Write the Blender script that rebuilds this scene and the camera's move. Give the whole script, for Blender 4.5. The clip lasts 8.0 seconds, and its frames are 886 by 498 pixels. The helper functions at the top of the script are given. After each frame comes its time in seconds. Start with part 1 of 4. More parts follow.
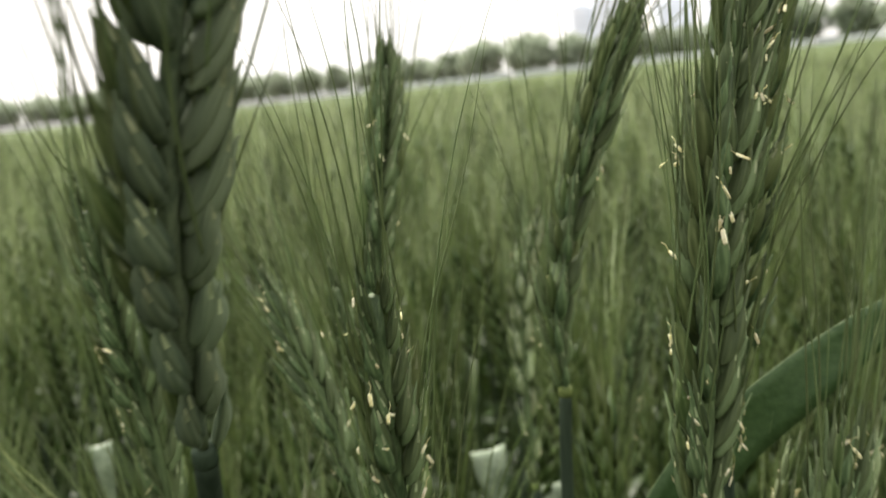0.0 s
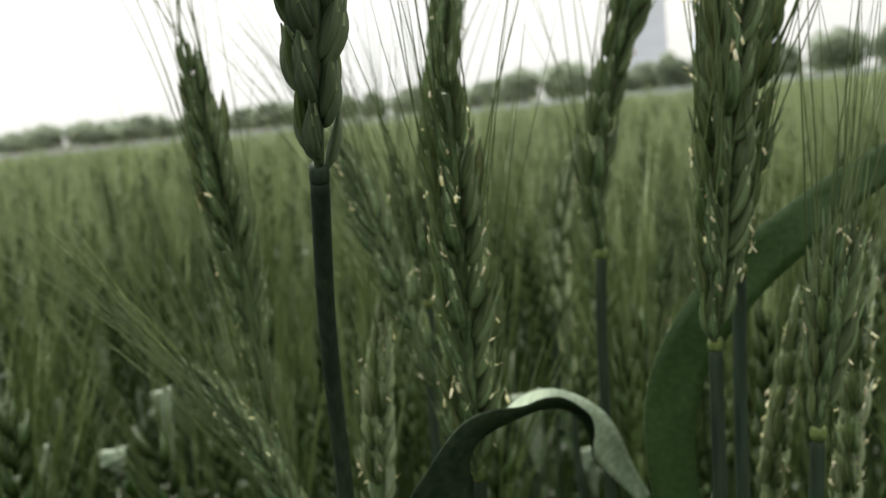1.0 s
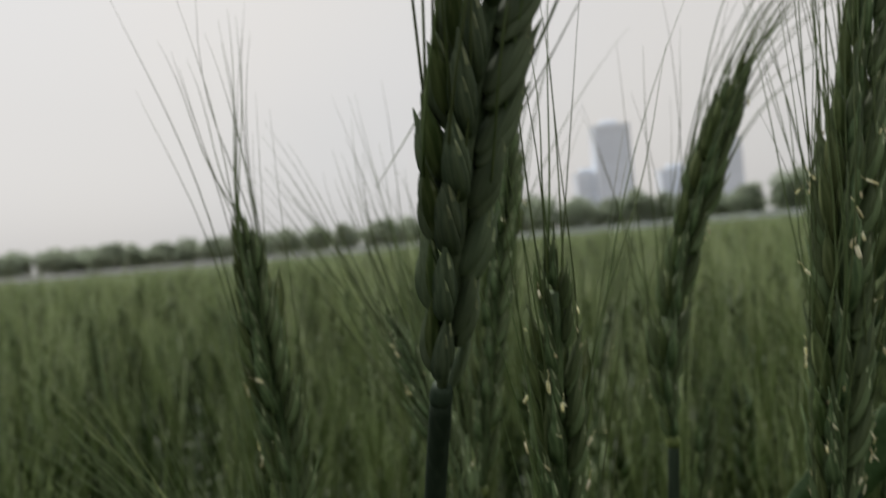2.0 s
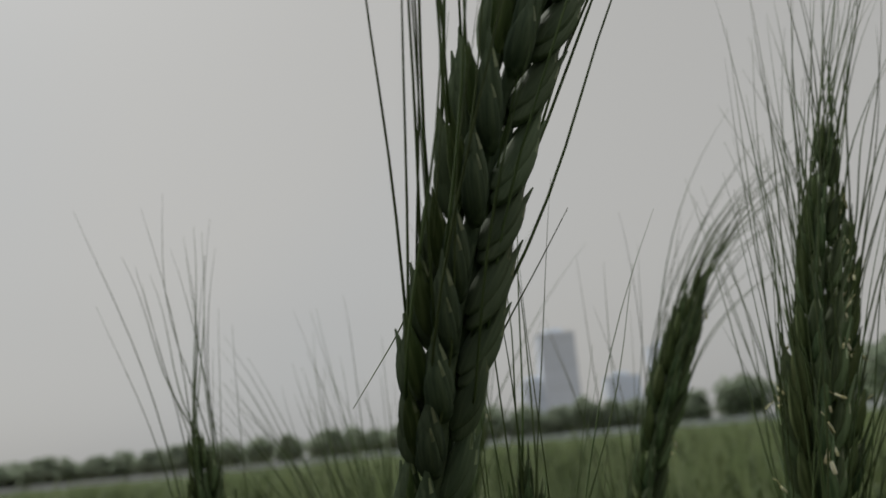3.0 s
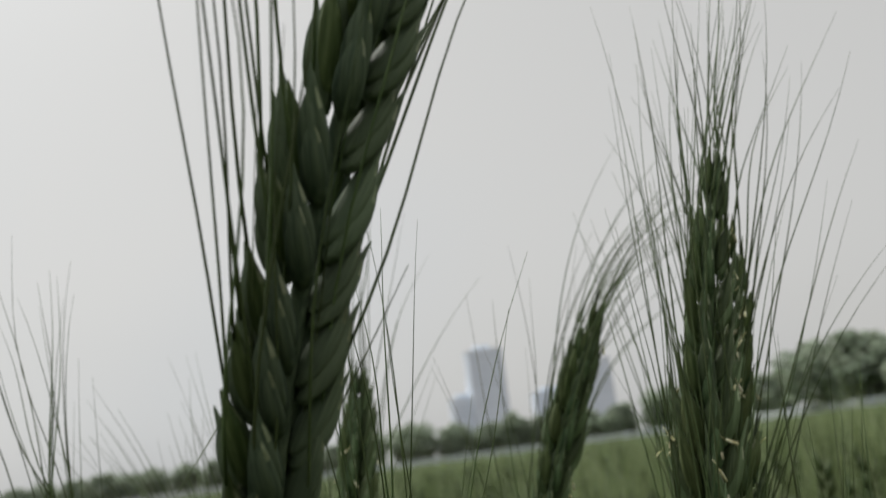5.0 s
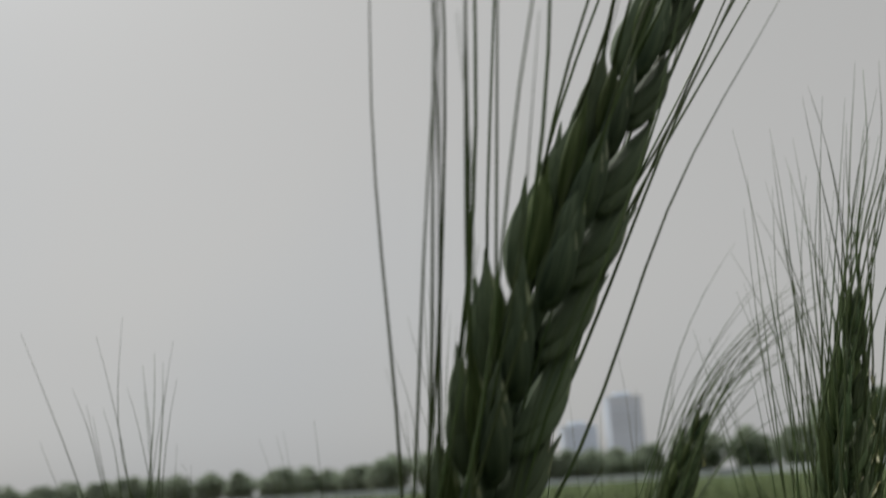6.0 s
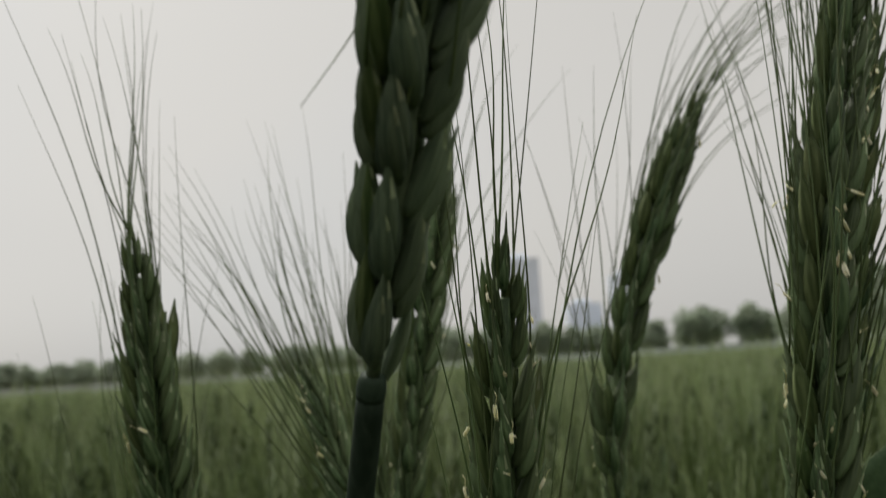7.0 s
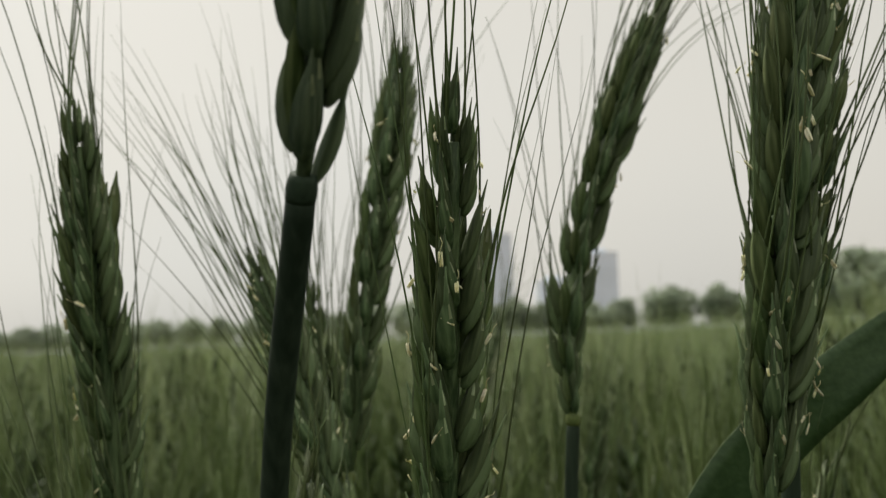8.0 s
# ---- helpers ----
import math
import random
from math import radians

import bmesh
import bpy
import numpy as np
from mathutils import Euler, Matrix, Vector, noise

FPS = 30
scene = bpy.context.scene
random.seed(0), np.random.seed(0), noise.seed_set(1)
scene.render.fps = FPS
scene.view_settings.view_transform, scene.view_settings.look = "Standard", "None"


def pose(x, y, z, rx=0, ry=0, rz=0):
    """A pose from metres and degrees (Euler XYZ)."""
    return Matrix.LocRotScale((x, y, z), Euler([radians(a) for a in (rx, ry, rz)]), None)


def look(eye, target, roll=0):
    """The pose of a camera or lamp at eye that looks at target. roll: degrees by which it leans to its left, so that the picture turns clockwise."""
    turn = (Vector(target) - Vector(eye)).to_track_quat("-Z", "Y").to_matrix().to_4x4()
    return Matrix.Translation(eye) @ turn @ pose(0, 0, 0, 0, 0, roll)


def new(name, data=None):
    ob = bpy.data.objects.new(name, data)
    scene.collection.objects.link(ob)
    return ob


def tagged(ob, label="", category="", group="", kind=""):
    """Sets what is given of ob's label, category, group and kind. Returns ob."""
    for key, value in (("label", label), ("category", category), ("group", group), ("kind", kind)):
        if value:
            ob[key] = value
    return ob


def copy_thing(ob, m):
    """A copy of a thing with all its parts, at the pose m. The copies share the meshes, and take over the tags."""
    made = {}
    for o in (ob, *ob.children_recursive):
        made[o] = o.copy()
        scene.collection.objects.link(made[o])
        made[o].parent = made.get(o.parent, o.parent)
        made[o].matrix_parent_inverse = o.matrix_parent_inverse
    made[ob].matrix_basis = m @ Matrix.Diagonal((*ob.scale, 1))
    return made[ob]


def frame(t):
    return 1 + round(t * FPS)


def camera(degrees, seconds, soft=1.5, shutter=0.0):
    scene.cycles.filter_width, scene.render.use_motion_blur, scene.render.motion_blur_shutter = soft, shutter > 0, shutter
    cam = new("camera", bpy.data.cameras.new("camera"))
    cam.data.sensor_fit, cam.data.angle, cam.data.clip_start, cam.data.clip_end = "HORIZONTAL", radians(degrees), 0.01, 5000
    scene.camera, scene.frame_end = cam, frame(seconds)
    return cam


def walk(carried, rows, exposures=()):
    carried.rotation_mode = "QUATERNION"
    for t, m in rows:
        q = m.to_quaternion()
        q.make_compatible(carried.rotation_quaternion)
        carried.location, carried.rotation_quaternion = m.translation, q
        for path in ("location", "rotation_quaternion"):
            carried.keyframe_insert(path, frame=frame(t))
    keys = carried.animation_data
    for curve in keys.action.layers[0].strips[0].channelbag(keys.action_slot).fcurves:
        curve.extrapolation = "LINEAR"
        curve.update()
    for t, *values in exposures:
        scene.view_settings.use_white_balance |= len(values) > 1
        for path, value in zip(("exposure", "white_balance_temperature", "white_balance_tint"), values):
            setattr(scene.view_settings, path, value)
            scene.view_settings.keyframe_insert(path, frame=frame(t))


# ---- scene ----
# A field of bearded wheat in flower, seen from among the ears under a hazy overcast sky.
# t, x, y, z, yaw, pitch, lean (degrees)
PATH = [
    (0, 0.03078, -0.00938, 0.85328, 6.326, -9.349, 6.138),
    (0.2, 0.03205, -0.02815, 0.84971, 7.121, -8.694, 6.338),
    (0.5, 0.02771, -0.03562, 0.82952, 7.999, -8.131, 5.915),
    (1, 0.02686, -0.04645, 0.82130, 8.156, -7.598, 5.677),
    (1.5, 0.02144, -0.04565, 0.82126, 7.545, -6.733, 5.194),
    (1.8, 0.01142, -0.04646, 0.83390, 6.825, -4.083, 4.666),
    (2, 0.00429, -0.03248, 0.83401, 5.758, -0.241, 4.997),
    (2.2, 0.00074, -0.03313, 0.83605, 4.886, 3.302, 5.552),
    (3.3, 0.00032, -0.03080, 0.83554, 0.668, 12.034, 5.936),
    (3.5, -0.00026, -0.03220, 0.83544, 0.341, 11.953, 6.500),
    (4, 0.00318, -0.02939, 0.83581, -0.689, 11.698, 6.035),
    (4.2, 0.00516, -0.02197, 0.82890, -1.465, 11.651, 6.662),
    (5.3, 0.01053, -0.02024, 0.85444, -3.197, 12.479, 7.318),
    (5.5, 0.00558, -0.02291, 0.86480, -2.373, 13.150, 5.733),
    (5.7, 0.00219, -0.02237, 0.86837, -1.698, 13.679, 4.415),
    (6, -0.00305, -0.01900, 0.85818, -0.739, 13.665, 3.447),
    (6.2, -0.00525, -0.01944, 0.84899, -0.379, 12.866, 3.721),
    (6.4, -0.00512, -0.01716, 0.84251, -0.215, 11.721, 3.639),
    (6.5, -0.00460, -0.01469, 0.83986, -0.299, 11.513, 4.480),
    (6.6, -0.00289, -0.01258, 0.83508, -0.147, 9.907, 4.240),
    (6.7, -0.00242, -0.01071, 0.83236, -0.059, 9.122, 4.240),
    (6.8, -0.00251, -0.00941, 0.82442, 0.052, 8.119, 3.553),
    (7, -0.00226, -0.00635, 0.81631, 0.050, 6.800, 3.599),
    (7.2, -0.00049, -0.00315, 0.81192, -0.093, 5.530, 4.087),
    (7.5, 0.00158, -0.00187, 0.80689, -0.506, 4.687, 3.421),
    (8, 0.00037, 0.00140, 0.80002, -1.444, 5.209, 2.249),
]


def aimed(x, y, z, yaw, pitch, lean):
    a, b = radians(yaw), radians(pitch)
    way = Vector((-math.sin(a) * math.cos(b), math.cos(a) * math.cos(b), math.sin(b)))
    eye = Vector((x, y, z))
    return look(eye, eye + way, -lean)


cam = camera(48.0, 8.0, soft=1.3, shutter=0.3)
cam.data.dof.use_dof = True
cam.data.dof.focus_distance = 0.124
cam.data.dof.aperture_fstop = 39.0
EXPOSURES = [(0.0, 1.36, 6900, 10), (0.3, 0.9, 6750, 8), (0.6, 0.68, 6650, 7), (1.0, 0.86, 6650, 6), (1.5, 0.95, 6600, 6), (1.8, 0.44, 6500, 8), (2.0, 0.1, 6550, 10), (2.2, -0.02, 6500, 9), (2.8, -0.40, 6500, 8), (3.3, -0.61, 6450, 7),
             (3.5, -0.58, 6450, 7), (4.0, -0.28, 6400, 7), (4.2, -0.24, 6400, 7), (5.3, -0.02, 6400, 8), (5.7, -0.24, 6400, 8), (6.0, -0.42, 6400, 8),
             (6.5, -0.32, 6450, 8), (7.0, -0.05, 6650, 8), (7.5, 0.25, 6800, 7), (8.0, 0.17, 6900, 6)]
walk(cam, [(t, aimed(*row)) for t, *row in PATH], EXPOSURES)

# ---- light: hazy overcast sky, wide soft sun ----
SUN_UP, SUN_ROUND = radians(52), radians(-35)
world = bpy.data.worlds.new("overcast_sky")
scene.world = world
world.use_nodes = True
wn, wl = world.node_tree.nodes, world.node_tree.links
sky = wn.new("ShaderNodeTexSky")
sky.sky_type = "NISHITA"
sky.sun_disc = False
sky.sun_elevation, sky.sun_rotation = SUN_UP, SUN_ROUND
sky.air_density, sky.dust_density, sky.ozone_density = 1.0, 4.0, 1.0
grey = wn.new("ShaderNodeHueSaturation")
grey.inputs["Saturation"].default_value = 0.12
wl.new(sky.outputs[0], grey.inputs["Color"])
cloud = wn.new("ShaderNodeMix")
cloud.data_type = "RGBA"
cloud.inputs[0].default_value = 0.72
wl.new(grey.outputs[0], cloud.inputs[6])
veil = wn.new("ShaderNodeTexNoise")
veil.inputs["Scale"].default_value, veil.inputs["Detail"].default_value = 1.3, 2
tone = wn.new("ShaderNodeValToRGB")
tone.color_ramp.elements[0].position, tone.color_ramp.elements[1].position = 0.38, 0.62
tone.color_ramp.elements[0].color, tone.color_ramp.elements[1].color = (5.55, 5.66, 5.85, 1), (6.15, 5.97, 5.78, 1)
wl.new(veil.outputs["Fac"], tone.inputs[0])
wl.new(tone.outputs[0], cloud.inputs[7])
spot = wn.new("ShaderNodeTexCoord")
split = wn.new("ShaderNodeSeparateXYZ")
wl.new(spot.outputs["Generated"], split.inputs[0])
climb = wn.new("ShaderNodeMapRange")
climb.inputs[1].default_value, climb.inputs[2].default_value = 0.5, 1.0
climb.inputs[3].default_value, climb.inputs[4].default_value = 1.0, 3.1
wl.new(split.outputs["Z"], climb.inputs[0])
zenith = wn.new("ShaderNodeVectorMath")
zenith.operation = "SCALE"
wl.new(cloud.outputs[2], zenith.inputs[0])
wl.new(climb.outputs[0], zenith.inputs["Scale"])
wl.new(zenith.outputs[0], wn["Background"].inputs["Color"])
wn["Background"].inputs["Strength"].default_value = 0.108

sun = new("sun", bpy.data.lights.new("sun", "SUN"))
sun.data.energy, sun.data.angle, sun.data.color = 2.4, radians(10), (1.0, 0.96, 0.9)
sun.matrix_world = look(Vector((math.sin(SUN_ROUND), math.cos(SUN_ROUND), math.tan(SUN_UP))) * 20, (0, 0, 0))


# ---- materials ----
def stuff_material(name, dark, light, rough=0.5, scale=60.0, stretch=(1, 1, 1), translucent=0.0, bump=0.3, fine=400.0, vary=0.25,
                   island=False, spec=0.25):
    """Two-scale coloured surface with grain, stains and fine relief; some light passes through thin green tissue."""
    m = bpy.data.materials.new(name)
    m.use_nodes = True
    n, l = m.node_tree.nodes, m.node_tree.links
    bsdf = n["Principled BSDF"]
    co = n.new("ShaderNodeTexCoord")
    mp = n.new("ShaderNodeMapping")
    mp.inputs["Scale"].default_value = stretch
    l.new(co.outputs["Object"], mp.inputs[0])
    coarse = n.new("ShaderNodeTexNoise")
    coarse.inputs["Scale"].default_value, coarse.inputs["Detail"].default_value = scale, 4
    l.new(mp.outputs[0], coarse.inputs["Vector"])
    grain = n.new("ShaderNodeTexNoise")
    grain.inputs["Scale"].default_value, grain.inputs["Detail"].default_value = fine, 3
    l.new(mp.outputs[0], grain.inputs["Vector"])
    both = n.new("ShaderNodeMath")
    both.operation = "MULTIPLY_ADD"
    l.new(grain.outputs["Fac"], both.inputs[0])
    both.inputs[1].default_value = 0.5
    half = n.new("ShaderNodeMath")
    half.operation = "MULTIPLY"
    l.new(coarse.outputs["Fac"], half.inputs[0])
    half.inputs[1].default_value = 0.6
    l.new(half.outputs[0], both.inputs[2])
    ramp = n.new("ShaderNodeValToRGB")
    ramp.color_ramp.elements[0].position, ramp.color_ramp.elements[1].position = 0.44, 0.66
    ramp.color_ramp.elements[0].color, ramp.color_ramp.elements[1].color = (*dark, 1), (*light, 1)
    l.new(both.outputs[0], ramp.inputs[0])
    hsv = n.new("ShaderNodeHueSaturation")
    l.new(ramp.outputs[0], hsv.inputs["Color"])
    if island:
        rnd = n.new("ShaderNodeNewGeometry").outputs["Random Per Island"]
    else:
        rnd = n.new("ShaderNodeObjectInfo").outputs["Random"]
    val = n.new("ShaderNodeMapRange")
    l.new(rnd, val.inputs[0])
    val.inputs[3].default_value, val.inputs[4].default_value = 1 - vary, 1 + vary
    l.new(val.outputs[0], hsv.inputs["Value"])
    hue = n.new("ShaderNodeMapRange")
    l.new(rnd, hue.inputs[0])
    hue.inputs[3].default_value, hue.inputs[4].default_value = 0.5 - 0.03 * vary, 0.5 + 0.06 * vary
    l.new(hue.outputs[0], hsv.inputs["Hue"])
    l.new(hsv.outputs[0], bsdf.inputs["Base Color"])
    bsdf.inputs["Roughness"].default_value = rough
    bsdf.inputs["Specular IOR Level"].default_value = spec
    if bump:
        b = n.new("ShaderNodeBump")
        b.inputs["Strength"].default_value, b.inputs["Distance"].default_value = bump, 0.0004
        l.new(grain.outputs["Fac"], b.inputs["Height"])
        l.new(b.outputs[0], bsdf.inputs["Normal"])
    if translucent:
        t = n.new("ShaderNodeBsdfTranslucent")
        l.new(hsv.outputs[0], t.inputs["Color"])
        mix = n.new("ShaderNodeMixShader")
        mix.inputs[0].default_value = translucent
        l.new(bsdf.outputs[0], mix.inputs[1])
        l.new(t.outputs[0], mix.inputs[2])
        l.new(mix.outputs[0], n["Material Output"].inputs["Surface"])
    return m


RIB = (1, 1, 0.08)
HUSK = stuff_material("green_husk", (0.080, 0.112, 0.072), (0.195, 0.240, 0.148), 0.62, 150, (1, 1, 0.06), 0.25, 1.0, 1500, 0.18, spec=0.12)
PALE_HUSK = stuff_material("pale_green_husk", (0.045, 0.075, 0.026), (0.30, 0.35, 0.19), 0.24, 150, (1, 1, 0.06), 0.2, 0.8, 1500, 0.25, spec=0.8)
EAR_HUSK = stuff_material("fresh_green_husk", (0.042, 0.068, 0.028), (0.172, 0.226, 0.108), 0.50, 150, (1, 1, 0.06), 0.25, 1.0, 1500, 0.42, True, spec=0.25)
INNER_HUSK = stuff_material("inner_husk", (0.075, 0.108, 0.038), (0.23, 0.28, 0.12), 0.5, 150, (1, 1, 0.06), 0.3, 0.8, 1500, 0.25, spec=0.2)
# Pale membranous edge, with white glints painted in by its very light tone.
MARGIN = stuff_material("pale_husk_margin", (0.08, 0.115, 0.045), (0.46, 0.50, 0.30), 0.35, 260, (1, 1, 0.10), 0.35, 0.6, 1500, 0.35, spec=0.5)
COLLAR = stuff_material("yellow_green_collar", (0.07, 0.11, 0.03), (0.18, 0.22, 0.07), 0.5, 200, (1, 1, 1), 0.2, 0.4, 1200, 0.15)
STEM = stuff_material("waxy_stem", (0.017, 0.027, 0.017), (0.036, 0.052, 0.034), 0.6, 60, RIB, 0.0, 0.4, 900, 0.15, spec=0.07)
AWN = stuff_material("green_awn", (0.078, 0.110, 0.042), (0.158, 0.195, 0.082), 0.45, 40, RIB, 0.15, 0.2, 600, 0.3)
STRAW = stuff_material("straw_awn", (0.20, 0.24, 0.09), (0.38, 0.41, 0.19), 0.45, 40, RIB, 0.2, 0.2, 600, 0.25)
ANTHER = stuff_material("yellow_anther", (0.58, 0.50, 0.20), (0.88, 0.84, 0.62), 0.7, 300, (1, 1, 1), 0.2, 0.4, 1500, 0.25)
LEAF = stuff_material("green_leaf", (0.032, 0.060, 0.019), (0.055, 0.091, 0.033), 0.42, 40, (1, 0.15, 1), 0.26, 0.5, 700, 0.2)
LEAF_RIM = stuff_material("pale_leaf_rim", (0.12, 0.17, 0.07), (0.26, 0.32, 0.16), 0.5, 40, (1, 0.15, 1), 0.3, 0.2, 700, 0.1)
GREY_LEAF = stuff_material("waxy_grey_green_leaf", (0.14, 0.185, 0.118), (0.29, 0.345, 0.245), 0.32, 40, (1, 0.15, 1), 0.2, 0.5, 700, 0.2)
# Near-black by painted shade; the underside's own green is lighter.
ARCH_LEAF = stuff_material("shade_dark_leaf", (0.009, 0.017, 0.008), (0.024, 0.036, 0.019), 0.65, 40, (1, 0.15, 1), 0.03, 0.5, 700, 0.1, spec=0.06)
FIELD_STEM = stuff_material("field_stem", (0.0207, 0.0370, 0.0089), (0.0450, 0.0660, 0.0196), 0.55, 5, (1, 1, 0.3), 0.0, 0.0, 60, 0.2, True)
FIELD_LEAF = stuff_material("field_leaf", (0.0165, 0.0360, 0.0068), (0.0375, 0.0612, 0.0150), 0.45, 5, (1, 1, 0.3), 0.3, 0.0, 60, 0.2, True)
FIELD_EAR = stuff_material("field_ear", (0.0254, 0.0478, 0.0106), (0.0692, 0.0955, 0.0286), 0.55, 5, (1, 1, 0.3), 0.2, 0.0, 120, 0.2, True)
FIELD_AWN = stuff_material("field_awn", (0.079, 0.119, 0.030), (0.156, 0.194, 0.067), 0.5, 5, (1, 1, 0.3), 0.2, 0.0, 60, 0.2, True)
CANOPY = stuff_material("far_wheat", (0.0351, 0.0650, 0.0125), (0.0866, 0.1222, 0.0317), 0.7, 0.12, (1, 1, 1), 0.15, 0.0, 3.0, 0.05)
SOIL = stuff_material("brown_soil", (0.07, 0.05, 0.035), (0.17, 0.125, 0.085), 0.9, 0.8, (1, 1, 1), 0.0, 0.6, 25, 0.05)
BARK = stuff_material("grey_bark", (0.06, 0.05, 0.04), (0.16, 0.14, 0.115), 0.85, 3, (1, 1, 0.2), 0.0, 0.6, 30, 0.15)
# Haze is coloured in: these crowns are much paler and greyer than real leaves.
CROWN = stuff_material("haze_pale_foliage", (0.25, 0.30, 0.22), (0.36, 0.40, 0.30), 0.65, 0.6, (1, 1, 1), 0.5, 0.0, 6, 0.3, True)
CONCRETE = stuff_material("pale_concrete", (0.36, 0.38, 0.40), (0.50, 0.52, 0.54), 0.8, 0.3, (1, 1, 1), 0.0, 0.0, 8, 0.05)
# The towers' haze lies in these two pale blue tones; no air dims them.
FACADE = stuff_material("haze_pale_facade", (0.66, 0.72, 0.80), (0.74, 0.80, 0.87), 0.7, 0.02, (1, 1, 1), 0.0, 0.0, 0.3, 0.06)
GLAZING = stuff_material("haze_pale_glazing", (0.56, 0.63, 0.72), (0.64, 0.71, 0.79), 0.4, 0.05, (1, 1, 1), 0.0, 0.0, 0.6, 0.1)


# ---- builders ----
def mesh_of(name, verts, faces, mats, index=None, smooth=True):
    me = bpy.data.meshes.new(name)
    me.from_pydata([tuple(v) for v in verts], [], faces)
    for m in mats if isinstance(mats, (list, tuple)) else [mats]:
        me.materials.append(m)
    if index is not None:
        me.polygons.foreach_set("material_index", index)
    if smooth:
        me.polygons.foreach_set("use_smooth", [True] * len(me.polygons))
    me.update()
    return me


def part(name, me, parent, label="", m=None):
    ob = new(name, me)
    ob.parent = parent
    if m is not None:
        ob.matrix_basis = m
    if label:
        tagged(ob, label)
    return ob


def frame_on(z, x_hint):
    """A turn whose Z is z and whose X lies as near as may be to x_hint."""
    z = Vector(z).normalized()
    y = z.cross(Vector(x_hint)).normalized()
    return Matrix((y.cross(z), y, z)).transposed()


def tube(points, radii, sides=8, cap=True):
    """Vertices and faces of a round bar along points."""
    pts = [Vector(p) for p in points]
    verts, faces = [], []
    side = Vector((1, 0.1, 0))
    for i, p in enumerate(pts):
        ahead = pts[min(i + 1, len(pts) - 1)] - pts[max(i - 1, 0)]
        turn = frame_on(ahead, side)
        side = turn.col[0].copy()
        for k in range(sides):
            a = 2 * math.pi * k / sides
            verts.append(p + radii[i] * (math.cos(a) * turn.col[0] + math.sin(a) * turn.col[1]))
    for i in range(len(pts) - 1):
        for k in range(sides):
            a, b = i * sides + k, i * sides + (k + 1) % sides
            faces.append((a, b, b + sides, a + sides))
    if cap:
        faces.append(tuple(reversed(range(sides))))
        faces.append(tuple(range((len(pts) - 1) * sides, len(pts) * sides)))
    return verts, faces


def smooth_line(points, steps=6):
    """Catmull-Rom through points."""
    p = [Vector(q) for q in points]
    p = [2 * p[0] - p[1]] + p + [2 * p[-1] - p[-2]]
    out = []
    for i in range(1, len(p) - 2):
        for s in range(steps):
            t = s / steps
            a, b, c, d = p[i - 1 : i + 3]
            out.append(0.5 * ((2 * b) + (c - a) * t + (2 * a - 5 * b + 4 * c - d) * t * t + (3 * b - a - 3 * c + d) * t ** 3))
    return out + [p[-2]]


def joined(*pieces):
    verts, faces = [], []
    for v, f in pieces:
        n = len(verts)
        verts += [tuple(q) for q in v]
        faces += [tuple(i + n for i in one) for one in f]
    return verts, faces


def husk(base, tilt, out, length, half, deep, beak=0.12, bow=0.05, sides=10, hollow=0.8):
    """A boat-shaped, ribbed husk along +Z with its keeled back towards +X: narrow foot, broad belly, drawn-in shoulder and a short beak.
    tilt: how far it spreads to +Y; out: how far it leans to +X; hollow: how full its inner side is."""
    turn = Euler((-tilt, out, 0)).to_matrix()
    rings = (0.0, 0.07, 0.18, 0.33, 0.50, 0.65, 0.78, 0.88, 0.95, 1.0 + beak)
    size = (0.30, 0.56, 0.82, 0.98, 0.97, 0.84, 0.64, 0.42, 0.24, 0.04)
    verts, faces = [], []
    for t, r in zip(rings, size):
        for k in range(sides):
            a = 2 * math.pi * k / sides
            c, w = math.cos(a), math.sin(a)
            rise = 1.5 if k == 0 else 0.95 if c > 0 else hollow
            x = deep * r ** 0.8 * c * rise + bow * length * math.sin(math.pi * min(t, 1) * 0.85)
            y = half * r * w - math.copysign(0.08, tilt) * length * t * t * (0.4 if tilt else 0)
            verts.append(turn @ Vector((x, y, length * t)) + Vector(base))
    for i in range(len(rings) - 1):
        for k in range(sides):
            a, b = i * sides + k, i * sides + (k + 1) % sides
            faces.append((a, b, b + sides, a + sides))
    faces.append(tuple(reversed(range(sides))))
    faces.append(tuple(range((len(rings) - 1) * sides, len(rings) * sides)))
    return verts, faces


def husk_faces(husks, plain, sides=10, low=6):
    """Material of each face: the husk's own, and a pale membrane, lightened further to imitate glints, along its two
    margins near the top.
    """
    out = []
    for v, f in husks:
        for q in range(len(f)):
            ring, k = divmod(q, sides)
            out.append(2 if low <= ring <= 7 and k in (2, sides - 3) else plain)
    return out


TIPS = {}


